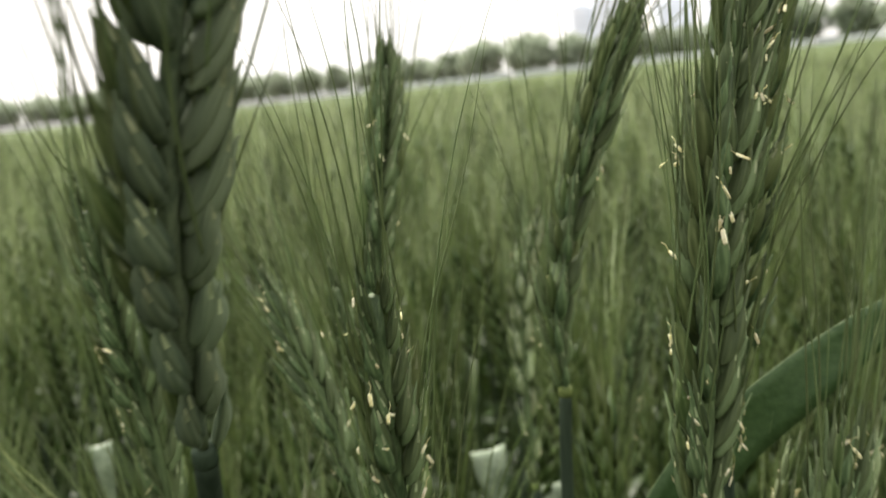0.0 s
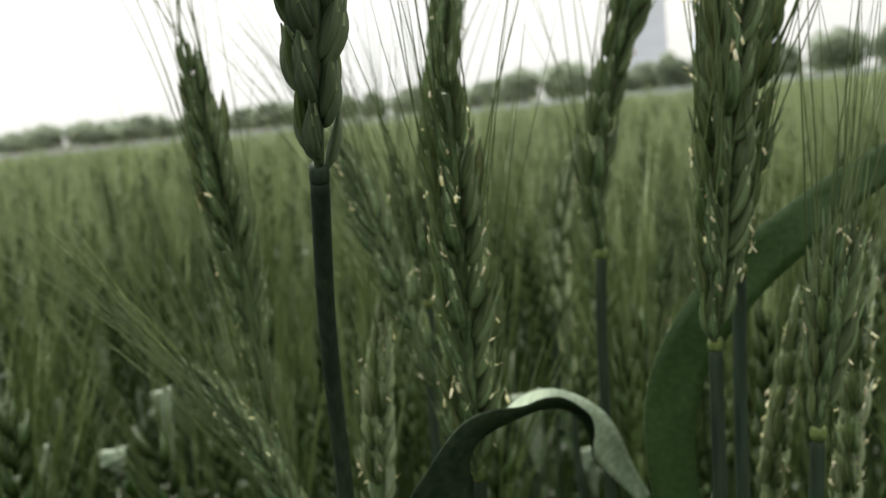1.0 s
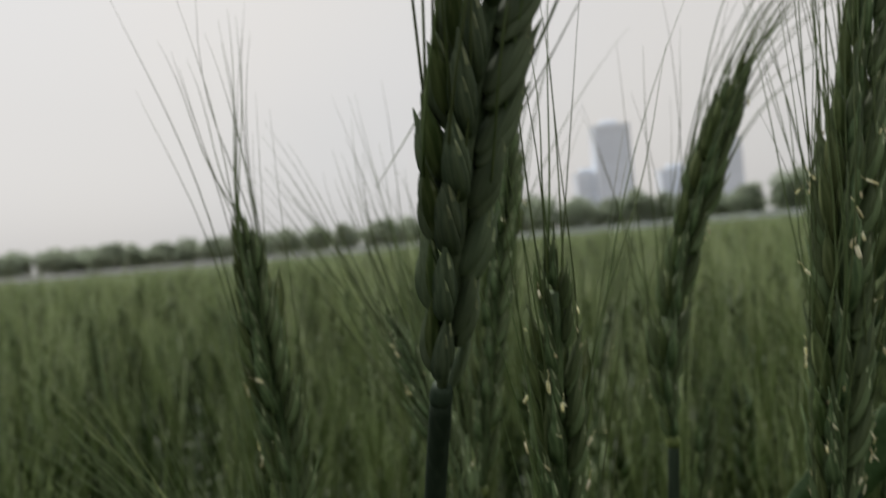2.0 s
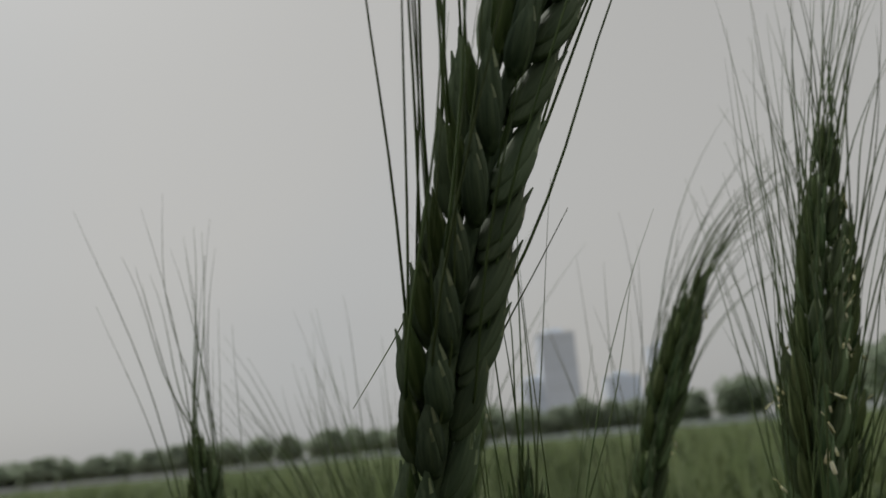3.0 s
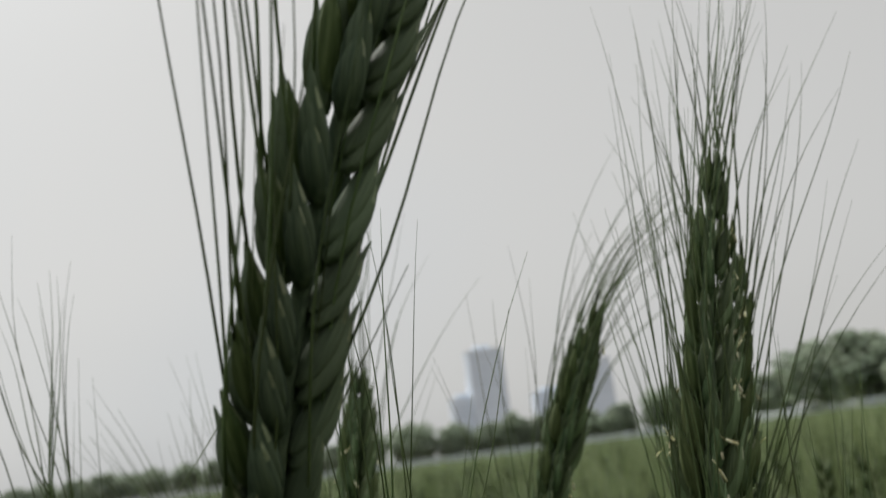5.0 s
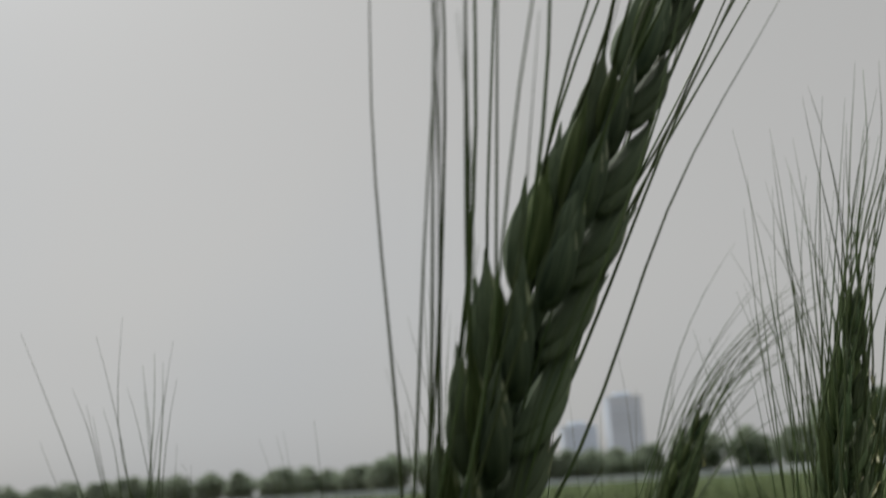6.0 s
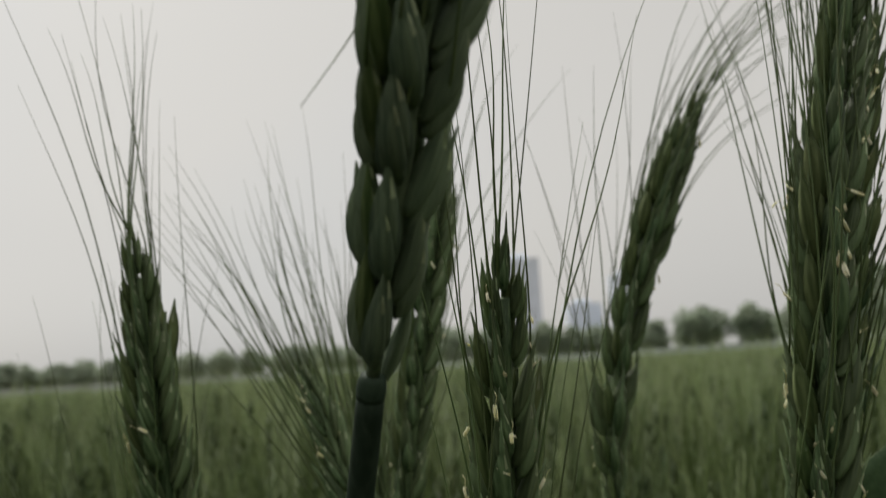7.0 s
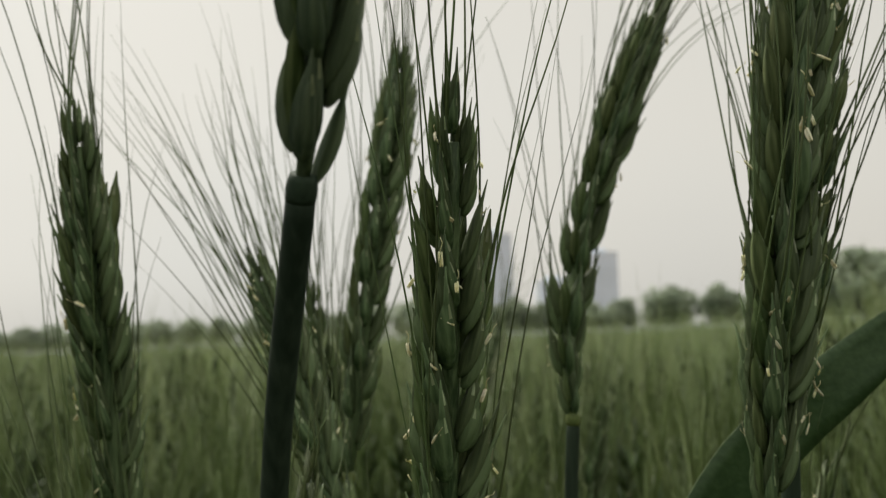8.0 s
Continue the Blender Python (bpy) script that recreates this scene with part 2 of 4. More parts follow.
def spikelet_mesh(name, seed, mats, open_up=1.0, slender=1.0, beak=0.16, uneven=0.1, sides=10):
    """A fan of florets: two keeled glumes clasp its foot, two broad lemmas rise between them and part at their tips,
    and a paler third floret with its inner husk shows in the cleft."""
    r = random.Random(seed)
    j = lambda a: a * r.uniform(1 - uneven, 1 + uneven)
    mm = 0.001
    outer, tips = [], []
    for s in (-1, 1):
        outer.append(husk((0.25 * mm, s * 1.2 * mm, -0.4 * mm), s * j(0.19) * open_up, j(0.04), j(8.8) * mm, j(1.8 * slender) * mm, j(1.35 * slender) * mm, beak * 1.15, 0.05, sides))
        outer.append(husk((-0.5 * mm, s * 0.95 * mm, 1.0 * mm), s * j(0.15) * open_up, j(0.02), j(10.0) * mm, j(1.9 * slender) * mm, j(1.5 * slender) * mm, beak * 0.9, 0.04, sides))
        ring = outer[-1][0][8 * sides : 9 * sides]
        tips.append(sum((Vector(q) for q in ring), Vector()) / sides)
    inner = [
        husk((0.5 * mm, r.uniform(-0.6, 0.6) * mm, 1.8 * mm), r.uniform(-0.06, 0.06), j(0.08), j(9.8) * mm, j(1.4) * mm, j(1.1) * mm, 0.12, 0.03, sides),
        husk((-0.6 * mm, r.uniform(0.5, 0.9) * mm, 2.2 * mm), j(0.08), j(0.0), j(7.8) * mm, j(1.0) * mm, j(0.8) * mm, 0.10, 0.03, sides),
    ]
    tips.append(Vector(inner[0][0][8 * sides]))
    v, f = joined(*outer, *inner)
    me = mesh_of(name, v, f, [*mats, MARGIN], husk_faces(outer, 0, sides) + husk_faces(inner, 1, sides))
    TIPS[me.name] = tips
    return me


def awn_mesh(name, bend, wave, length=0.065, base=0.00019, mat=None):
    n = 11
    pts = []
    for i in range(n):
        t = i / (n - 1)
        pts.append((bend * length * t * t + wave * 0.0012 * (math.sin(5.5 * t + wave) - math.sin(wave)), wave * 0.0009 * math.sin(7 * t), length * t))
    radii = [base * (1 - 0.86 * (i / (n - 1)) ** 1.2) for i in range(n)]
    return mesh_of(name, *tube(pts, radii, 4), mat or AWN)


def anther_mesh(name, seed):
    """A two-lobed pollen sac on a short thread."""
    r = random.Random(seed)
    mm = 0.001
    bend = r.uniform(-0.8, 0.8)
    lobes = []
    for s in (-1, 1):
        pts = [(s * 0.17 * mm + bend * 0.5 * mm * t * t, s * 0.1 * mm, -2.5 * mm * t) for t in (0, 0.1, 0.35, 0.65, 0.9, 1.0)]
        lobes.append(tube(pts, [q * mm for q in (0.10, 0.22, 0.25, 0.24, 0.2, 0.07)], 5))
    thread = tube([(0, 0, 2.2 * mm), (0.4 * mm * bend, 0.3 * mm, 1.4 * mm), (0, 0, 0)], [0.09 * mm] * 3, 3)
    return mesh_of(name, *joined(*lobes, thread), ANTHER)


SPIKELETS = [spikelet_mesh("spikelet", s, (EAR_HUSK, INNER_HUSK), 1.3, 0.84, 0.38, 0.2) for s in range(9)]
BROAD_SPIKELETS = [spikelet_mesh("spikelet", 60 + s, (HUSK, INNER_HUSK)) for s in range(9)]
PALE_SPIKELETS = [spikelet_mesh("spikelet", 20 + s, (PALE_HUSK, INNER_HUSK), 0.9, 0.92, 0.22, 0.18) for s in range(5)]
AWNS = [awn_mesh("awn", b, w) for b, w in ((0.02, 0.3), (0.10, -0.5), (-0.06, 0.8), (0.16, 0.4), (-0.12, -0.3), (0.06, 1.1), (-0.03, -0.9))]
COARSE_SPIKELETS = [spikelet_mesh("spikelet", s, (EAR_HUSK, INNER_HUSK), 1.3, 0.84, 0.38, 0.2, 5) for s in range(9)]
STRAIGHT_AWNS = [AWNS[i] for i in (0, 2, 5, 6)]
HANGING_AWNS = [awn_mesh("awn", b, w) for b, w in ((0.20, 0.2), (0.34, -0.4), (0.27, 0.6))]
STRAW_AWNS = [awn_mesh("awn", b, w, mat=STRAW) for b, w in ((0.03, 0.3), (0.08, -0.5), (-0.05, 0.6))]
LOW_GLUME = mesh_of("spikelet", *husk((0, 0, 0), 0.0, 0.0, 0.0090, 0.0011, 0.0009, 0.3), HUSK)
ANTHERS = [anther_mesh("anther", s) for s in range(4)]


def leaf_mesh(name, line, widths, up, mat, fold=0.18, thick=0.00035, twist=0.0, turning=(0.0, 1.0)):
    """A blade along line, folded along its midrib, with a real thickness."""
    pts = smooth_line(line, 7)
    n = len(pts)
    top, under = [], []
    across = (-1.0, -0.55, 0.0, 0.55, 1.0)
    for i, p in enumerate(pts):
        t = i / (n - 1)
        k = t * (len(widths) - 1)
        a = min(int(k), len(widths) - 2)
        w = widths[a] + (widths[a + 1] - widths[a]) * (k - a)
        ahead = (pts[min(i + 1, n - 1)] - pts[max(i - 1, 0)]).normalized()
        u = Vector(up) if isinstance(up, tuple) else Vector(up[a]).lerp(Vector(up[a + 1]), k - a)
        u = (u - ahead * u.dot(ahead)).normalized()
        q = min(1, max(0, (t - turning[0]) / (turning[1] - turning[0])))
        u = Matrix.Rotation(twist * q, 3, ahead) @ u
        side = ahead.cross(u)
        ripple = 0.05 * w * math.sin(9 * t * math.pi)
        for c in across:
            q = p + side * (c * w / 2) + u * (abs(c) * fold * w / 2 + c * ripple)
            top.append(q)
            under.append(q - u * thick)
    verts, faces, m = top + under, [], len(across)
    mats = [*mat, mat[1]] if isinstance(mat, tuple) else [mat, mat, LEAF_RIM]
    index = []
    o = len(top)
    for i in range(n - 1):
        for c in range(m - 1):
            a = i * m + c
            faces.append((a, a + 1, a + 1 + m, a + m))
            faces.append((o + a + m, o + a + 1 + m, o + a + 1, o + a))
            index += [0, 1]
        for c in (0, m - 1):
            a = i * m + c
            faces.append((a, a + m, o + a + m, o + a) if c == 0 else (o + a, o + a + m, a + m, a))
            index.append(2)
    return mesh_of(name, verts, faces, mats, index)


def wheat_plant(label, ear, stem, face, n=20, size=1.0, awn=1.0, splay=0.30, awn_in=0.12, pale=False, anthers=0.5, seed=1,
                hang=None, foot=None, radius=0.00145, awn_share=2, group="wheat plants in front", straw=False, low_glume=False, rows=((1.0, 0.0, 0.0009), (1.0, 0.0, 0.0009)), face_top=None):
    """One flowering stalk: a stem from the ground, an ear of spikelets in two rows, each with awns and some anthers.
    ear: points of its axis from the base up; stem: points from the ear's base down; face: the way in which the rows part;
    face_top: the same at the tip, where the ear is twisted; rows: for each row, how much more its spikelets part from the axis and its awns turn inwards, and how far out its spikelets sit."""
    r = random.Random(seed)
    foot = foot or (stem[-1][0] + (stem[-1][0] - stem[0][0]) * 0.6, stem[-1][1] + (stem[-1][1] - stem[0][1]) * 0.6 + 0.02, 0.0)
    root = Vector(foot)
    plant = tagged(new("wheat_plant"), label, "wheat plant", group)
    plant.location = root
    local = lambda p: Vector(p) - root
    line = smooth_line([ear[0]] + list(stem), 8)
    low = line[-1]
    line += [low.lerp(root, t) for t in (0.25, 0.5, 0.75, 1.0)]
    radii = [radius * (1.0 if i else 0.97 if low_glume else 0.75) for i in range(len(line))]
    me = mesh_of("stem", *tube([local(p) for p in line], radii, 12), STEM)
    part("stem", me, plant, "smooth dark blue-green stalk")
    down = (line[2] - line[0]).normalized()
    ring = [local(line[0] + down * d) for d in (-0.0012, -0.0006, 0.0002, 0.0009, 0.0015)]
    me = mesh_of("collar", *tube(ring, [radius * k for k in ((0.85, 0.97, 1.04, 1.03, 0.99) if low_glume else (0.8, 1.04, 1.12, 1.08, 0.98))], 12), STEM if low_glume else COLLAR)
    part("collar", me, plant, "slightly swollen joint below the ear")
    axis = smooth_line(ear, 24)
    core = axis[: int(len(axis) * 0.95) : 6]
    me = mesh_of("rachis", *tube([local(p) for p in core], [max(0.0006, radius * ((0.9 if low_glume else 1.2) - 0.6 * q / len(core)) * min(1, 0.5 + 0.2 * q)) for q in range(len(core))], 8), HUSK if low_glume else EAR_HUSK)
    part("rachis", me, plant)
    meshes = BROAD_SPIKELETS if low_glume else PALE_SPIKELETS if pale else SPIKELETS
    face = Vector(face).normalized()
    if low_glume:
        up = (axis[3] - axis[0]).normalized()
        side = (face - up * face.dot(up)).normalized()
        m = Matrix.Translation(local(axis[0] + side * 0.0012)) @ frame_on(up + side * 0.22, side).to_4x4()
        part("spikelet", LOW_GLUME, plant, "single narrow husk at the ear's foot", m)
    for i in range(n):
        last = i == n - 1
        u = (i + 0.3 + r.uniform(-0.18, 0.18)) / n
        t = u * (1.22 - 0.22 * u)
        if low_glume:
            t = 0.02 + 0.98 * u ** 1.12
        k = t * (len(axis) - 1) * 0.95
        a = min(int(k), len(axis) - 2)
        p = axis[a].lerp(axis[a + 1], k - a)
        up = (axis[min(a + 2, len(axis) - 1)] - axis[max(a - 2, 0)]).normalized()
        way = face.lerp(Vector(face_top).normalized(), t) if face_top else face
        side = (way - up * way.dot(up)).normalized() * (1 if i % 2 else -1)
        lean = 0.64 * splay * (1 - 0.6 * t * t) * ((0.25 + 0.75 * min(1, i / 6)) if low_glume else (0.6 + 0.4 * min(1, i / 4))) * r.uniform(0.75, 1.25) * (1 + (rows[i % 2][0] - 1) * min(1, t * 2.2))
        grow = size * ((1.06 - 0.06 * min(1, i / 3)) if low_glume else (0.80 + 0.20 * min(1, i / 5))) * ((1 - 0.34 * max(0, t - 0.62) / 0.38) if low_glume else (1 - 0.45 * max(0, t - 0.72) / 0.28)) * (r.uniform(0.95, 1.06) if low_glume else r.uniform(0.86, 1.1))
        lean *= min(1, (n - 0.7 - i) / 4)
        slim = (1 - (0.16 if low_glume else 0.28) * max(0, t - 0.68) / 0.32) * (0.78 + 0.22 * min(1, i / 4))
        way = (up * math.cos(lean) + side * math.sin(lean)).normalized()
        roll = 0.12 if low_glume else 0.45
        turn = frame_on(way, side) @ Matrix.Rotation(r.uniform(-roll, roll), 3, "Z")
        m = Matrix.Translation(local(p + side * (0.0 if last else rows[i % 2][2]) * size * min(1, 0.5 + t * 3))) @ turn.to_4x4() @ Matrix.Diagonal((grow * slim, grow * slim, grow, 1))
        spike = part("spikelet", meshes[r.randrange(len(meshes))], plant, "", m)
        for s in range(awn_share + (i % 4 == 0)) if awn_share == 2 and t > 0.12 else [r.randrange(2)]:
            kind = STRAIGHT_AWNS if low_glume else STRAW_AWNS if straw and t > 0.88 and i % 2 == 0 else HANGING_AWNS if hang and t > 0.4 else AWNS
            length = awn * r.uniform(0.8, 1.12) * (0.62 + 0.5 * math.sin(math.pi * min(1, 0.25 + t * 0.75))) / grow
            yaw = (0 if s > 1 else 1 if s else -1) * r.uniform(-0.10, 0.06) + r.uniform(-0.04, 0.04)
            inward = 0.05 - awn_in * 0.4 - rows[i % 2][1] - (0.6 * max(0, 0.3 - t) if low_glume else 0) + max(-0.06, min(0.06, r.gauss(0, 0.035)))
            am = Matrix.Translation(TIPS[spike.data.name][min(s, 2)]) @ Euler((yaw, inward, 0)).to_matrix().to_4x4()
            if hang and t > 0.4:
                local_hang = turn.inverted() @ Vector(hang)
                am = am @ Matrix.Rotation(math.atan2(local_hang.y, local_hang.x), 4, "Z")
            else:
                am = am @ Matrix.Rotation(r.uniform(-0.7, 0.7), 4, "Z")
            am = am @ Matrix.Diagonal((1 / (grow * slim), 1 / (grow * slim), length, 1))
            part("awn", kind[r.randrange(len(kind))], spike, "", am)
        if r.random() < anthers and 0.05 < t < 0.92:
            for s in range(r.choice((1, 2, 3, 4)) if low_glume else r.choice((2, 3, 4, 6))):
                am = Matrix.Translation((r.uniform(0.0006, 0.0022), r.choice((-1, 1)) * r.uniform(0.0026, 0.0040), r.uniform(0.003, 0.011)))
                am = am @ Euler((r.uniform(-0.9, 0.9), r.uniform(-0.9, 0.9), r.uniform(0, 6))).to_matrix().to_4x4()
                part("anther", ANTHERS[r.randrange(4)], spike, "pale yellow hanging anther", am @ Matrix.Scale(r.uniform(0.36, 0.88), 4))
    return plant


# ---- the ground, the far canopy, the tree line and the towers ----
def ground():
    r = [0.0] + [0.4 * 1.35 ** i for i in range(30)]
    n = 48
    verts, faces = [(0, 0, 0)], []
    for q in r[1:]:
        for k in range(n):
            a = 2 * math.pi * k / n
            x, y = q * math.sin(a), q * math.cos(a)
            verts.append((x, y, 0.012 * noise.noise((x * 3, y * 3, 0)) if q < 40 else 0.0))
    for k in range(n):
        faces.append((0, 1 + (k + 1) % n, 1 + k))
    for i in range(len(r) - 2):
        for k in range(n):
            a, b = 1 + i * n + k, 1 + i * n + (k + 1) % n
            faces.append((a, b, b + n, a + n))
    ob = new("ground", mesh_of("ground", verts, faces, SOIL))
    tagged(ob, "brown soil under the standing wheat", "ground", "", "structure")


def canopy():
    """The closed top of the far field, a rough sheet of ear tips."""
    rng = np.random.default_rng(5)
    radii = [0.2]
    while radii[-1] < 128:
        radii.append(radii[-1] * 1.03 + 0.008)
    radii = np.array(radii)
    n = 600
    ang = np.linspace(-math.pi, math.pi, n, endpoint=False)
    rr, aa = np.meshgrid(radii, ang, indexing="ij")
    aa = aa + rng.uniform(-0.5, 0.5, aa.shape) * 2 * math.pi / n
    x, y = rr * np.sin(aa), rr * np.cos(aa)
    z = 0.685 + rng.uniform(-0.045, 0.035, x.shape) + 0.02 * np.sin(x * 0.9 + np.sin(y * 0.7)) * np.sin(y * 0.5)
    near = np.clip((8.0 - rr) / 4.5, 0, 1)
    z -= near * (0.36 + rng.uniform(0.0, 0.24, x.shape))
    z[0] = 0.05
    verts = np.stack([x, y, z], -1).reshape(-1, 3)
    i, k = np.meshgrid(np.arange(len(radii) - 1), np.arange(n), indexing="ij")
    a, b = i * n + k, i * n + (k + 1) % n
    faces = np.stack([a, b, b + n, a + n], -1).reshape(-1, 4)
    me = bpy.data.meshes.new("far_wheat")
    me.vertices.add(len(verts))
    me.vertices.foreach_set("co", verts.astype(np.float32).ravel())
    me.loops.add(faces.size)
    me.loops.foreach_set("vertex_index", faces.ravel().astype(np.int32))
    me.polygons.add(len(faces))
    me.polygons.foreach_set("loop_start", np.arange(0, faces.size, 4, dtype=np.int32))
    me.update(calc_edges=True)
    me.materials.append(CANOPY)
    tagged(new("far_wheat", me), "distant green wheat canopy reaching the tree line", "wheat field", "", "stuff")


def tree(label, seed, height=6.0, width=5.4, leaves=3600):
    """A short trunk with limbs and a rounded crown of small leaf clumps gathered in lobes."""
    r = random.Random(seed)
    thing = tagged(new("tree"), label, "tree", "tree line behind the field")
    trunk = [(0, 0, -0.1), (0.05, 0.02, height * 0.18), (r.uniform(-0.15, 0.15), r.uniform(-0.1, 0.1), height * 0.42), (0.1, 0, height * 0.72)]
    part("trunk", mesh_of("trunk", *tube(smooth_line(trunk, 4), [0.17 - 0.011 * i for i in range(13)], 8), BARK), thing, "short grey-brown trunk")
    for i in range(6):
        a = i * 1.05 + r.uniform(-0.3, 0.3)
        z0 = height * r.uniform(0.2, 0.45)
        reach = width * r.uniform(0.22, 0.36)
        line = [(0.05, 0, z0), (0.5 * reach * math.cos(a), 0.5 * reach * math.sin(a), z0 + height * 0.14), (reach * math.cos(a), reach * math.sin(a), z0 + height * r.uniform(0.22, 0.36))]
        part("limb", mesh_of("limb", *tube(smooth_line(line, 4), [0.08 - 0.008 * k for k in range(9)], 6), BARK), thing)
    middle, tall = height * 0.50, height * 0.47
    lobes = [(0, 0, middle, width * 0.34, tall * 0.8)] * 5
    for i in range(20):
        d = Vector((r.gauss(0, 1), r.gauss(0, 1), r.gauss(0.15, 0.8))).normalized()
        k = r.uniform(0.5, 0.85)
        q = width * r.uniform(0.12, 0.22)
        lobes.append((d.x * k * width * 0.42, d.y * k * width * 0.42, middle + d.z * k * tall, q, q))
    verts, faces = [], []
    for i in range(leaves):
        x, y, z, q, h = r.choice(lobes)
        d = Vector((r.gauss(0, 1), r.gauss(0, 1), r.gauss(0, 1))).normalized()
        k = r.uniform(0.7, 1.08)
        p = Vector((x + d.x * q * k, y + d.y * q * k, z + d.z * h * k))
        s = r.uniform(0.10, 0.24)
        t = Euler((r.uniform(-1.2, 1.2), r.uniform(-1.2, 1.2), r.uniform(0, 6))).to_matrix()
        b = len(verts)
        for u, w, h in ((-1, -0.6, 0), (0.2, -0.9, 0.25), (1.1, 0.1, 0), (0.1, 0.9, 0.25), (-0.8, 0.5, -0.1)):
            verts.append(p + t @ Vector((u * s, w * s, h * s)))
        faces.append((b, b + 1, b + 2, b + 3, b + 4))
    part("crown", mesh_of("crown", verts, faces, CROWN, smooth=False), thing, "rounded green crown with gaps, paled by coloured-in haze")
    return thing


def at_bearing(bearing, far):
    """bearing: degrees, to the left."""
    return -far * math.sin(radians(bearing)), far * math.cos(radians(bearing))


def tree_line():
    """Trees along the field's far edge; each spot: bearing, distance, angle of its top over the horizon and of its breadth (degrees)."""
    r = random.Random(11)
    kinds = [tree("round haze-tinted green tree standing behind the field", 3), tree("broad haze-tinted green tree standing behind the field", 8, 5.6, 6.2),
             tree("low bushy haze-tinted green tree standing behind the field", 15, 4.6, 5.2)]
    grown = [(5.9, 5.3), (5.5, 6.1), (4.5, 5.1)]
    spots = [(b, 165 + r.uniform(-4, 4), r.uniform(1.3, 1.75), r.uniform(1.7, 2.2)) for b in (52, 50.4, 48.9, 47.2, 45.5, 44, 42.3, 40.8, 39, 37.5, 35.9, 34.1, 32.5, 30.8)]
    spots += [(29.1, 166, 1.6, 2.3), (27.0, 165, 1.6, 2.2), (25.6, 168, 1.5, 2.0), (24.4, 162, 1.78, 1.7), (22.9, 165, 1.5, 1.8), (21.7, 163, 1.6, 1.6), (20.2, 164, 1.6, 1.8),
              (18.7, 160, 1.68, 1.7), (17.2, 158, 1.85, 1.8), (15.8, 160, 1.6, 1.7), (14.6, 156, 1.72, 1.7), (12.9, 154, 1.72, 1.8), (11.2, 152, 1.85, 1.7), (9.3, 149, 1.92, 1.9),
              (7.8, 150, 1.75, 1.7), (6.4, 150, 1.6, 1.6), (5.0, 146, 1.85, 1.9), (2.85, 142, 2.2, 2.3), (0.2, 138, 2.35, 2.5), (-2.1, 138, 2.05, 2.2), (-3.8, 140, 1.95, 1.9),
              (-5.6, 138, 2.15, 2.0), (-7.2, 138, 2.0, 1.9), (-8.5, 138, 1.85, 1.8), (-9.6, 136, 1.95, 1.8), (-11.3, 134, 2.05, 2.0), (-14.0, 130, 2.5, 2.9), (-17.0, 128, 2.4, 2.5),
              (-19.6, 124, 2.6, 2.6), (-22.3, 100, 3.7, 4.2), (-25.0, 96, 4.2, 4.6), (-28.0, 92, 4.2, 4.6), (-31, 92, 4.0, 4.4), (-34, 92, 4.2, 4.6), (-38, 92, 4.0, 4.6)]
    for i, (bearing, far, top, broad) in enumerate(spots):
        x, y = at_bearing(bearing, far)
        which = i if i < 3 else r.choice((0, 0, 1, 1, 2))
        one = kinds[i] if i < 3 else copy_thing(kinds[which], Matrix.Identity(4))
        one.matrix_basis = pose(x, y, 0, 0, 0, r.uniform(0, 360))
        across = far * radians(broad) / grown[which][1] * r.uniform(1.12, 1.4)
        one.scale = (across, across, (0.83 + far * math.tan(radians(top))) / grown[which][0])


def boundary_wall():
    """A low pale wall along the field's far edge, in lengths between piers."""
    wall = tagged(new("boundary_wall"), "low pale concrete wall along the far edge of the field", "wall", "", "structure")
    edge = [at_bearing(b, f) for b, f in ((54, 150), (40, 150), (25, 146), (12, 134), (4, 130), (-4, 127), (-12, 122), (-18, 116), (-24, 92), (-32, 86), (-40, 84))]
    for (x0, y0), (x1, y1) in zip(edge, edge[1:]):
        a, b = Vector((x0, y0, 0)), Vector((x1, y1, 0))
        n = max(2, int((b - a).length / 6))
        d = (b - a).normalized()
        s = Vector((-d.y, d.x, 0)) * 0.12
        for i in range(n):
            p, q = a.lerp(b, i / n) + d * 0.15, a.lerp(b, (i + 1) / n) - d * 0.15
            h = Vector((0, 0, 1.5))
            v = [p - s, q - s, q + s, p + s, p - s + h, q - s + h, q + s + h, p + s + h]
            part("panel", mesh_of("panel", v, [(0, 3, 2, 1), (4, 5, 6, 7), (0, 1, 5, 4), (1, 2, 6, 5), (2, 3, 7, 6), (3, 0, 4, 7)], CONCRETE, smooth=False), wall)


def box(x0, x1, y0, y1, z0, z1):
    v = [(x0, y0, z0), (x1, y0, z0), (x1, y1, z0), (x0, y1, z0), (x0, y0, z1), (x1, y0, z1), (x1, y1, z1), (x0, y1, z1)]
    return v, [(0, 3, 2, 1), (4, 5, 6, 7), (0, 1, 5, 4), (1, 2, 6, 5), (2, 3, 7, 6), (3, 0, 4, 7)]


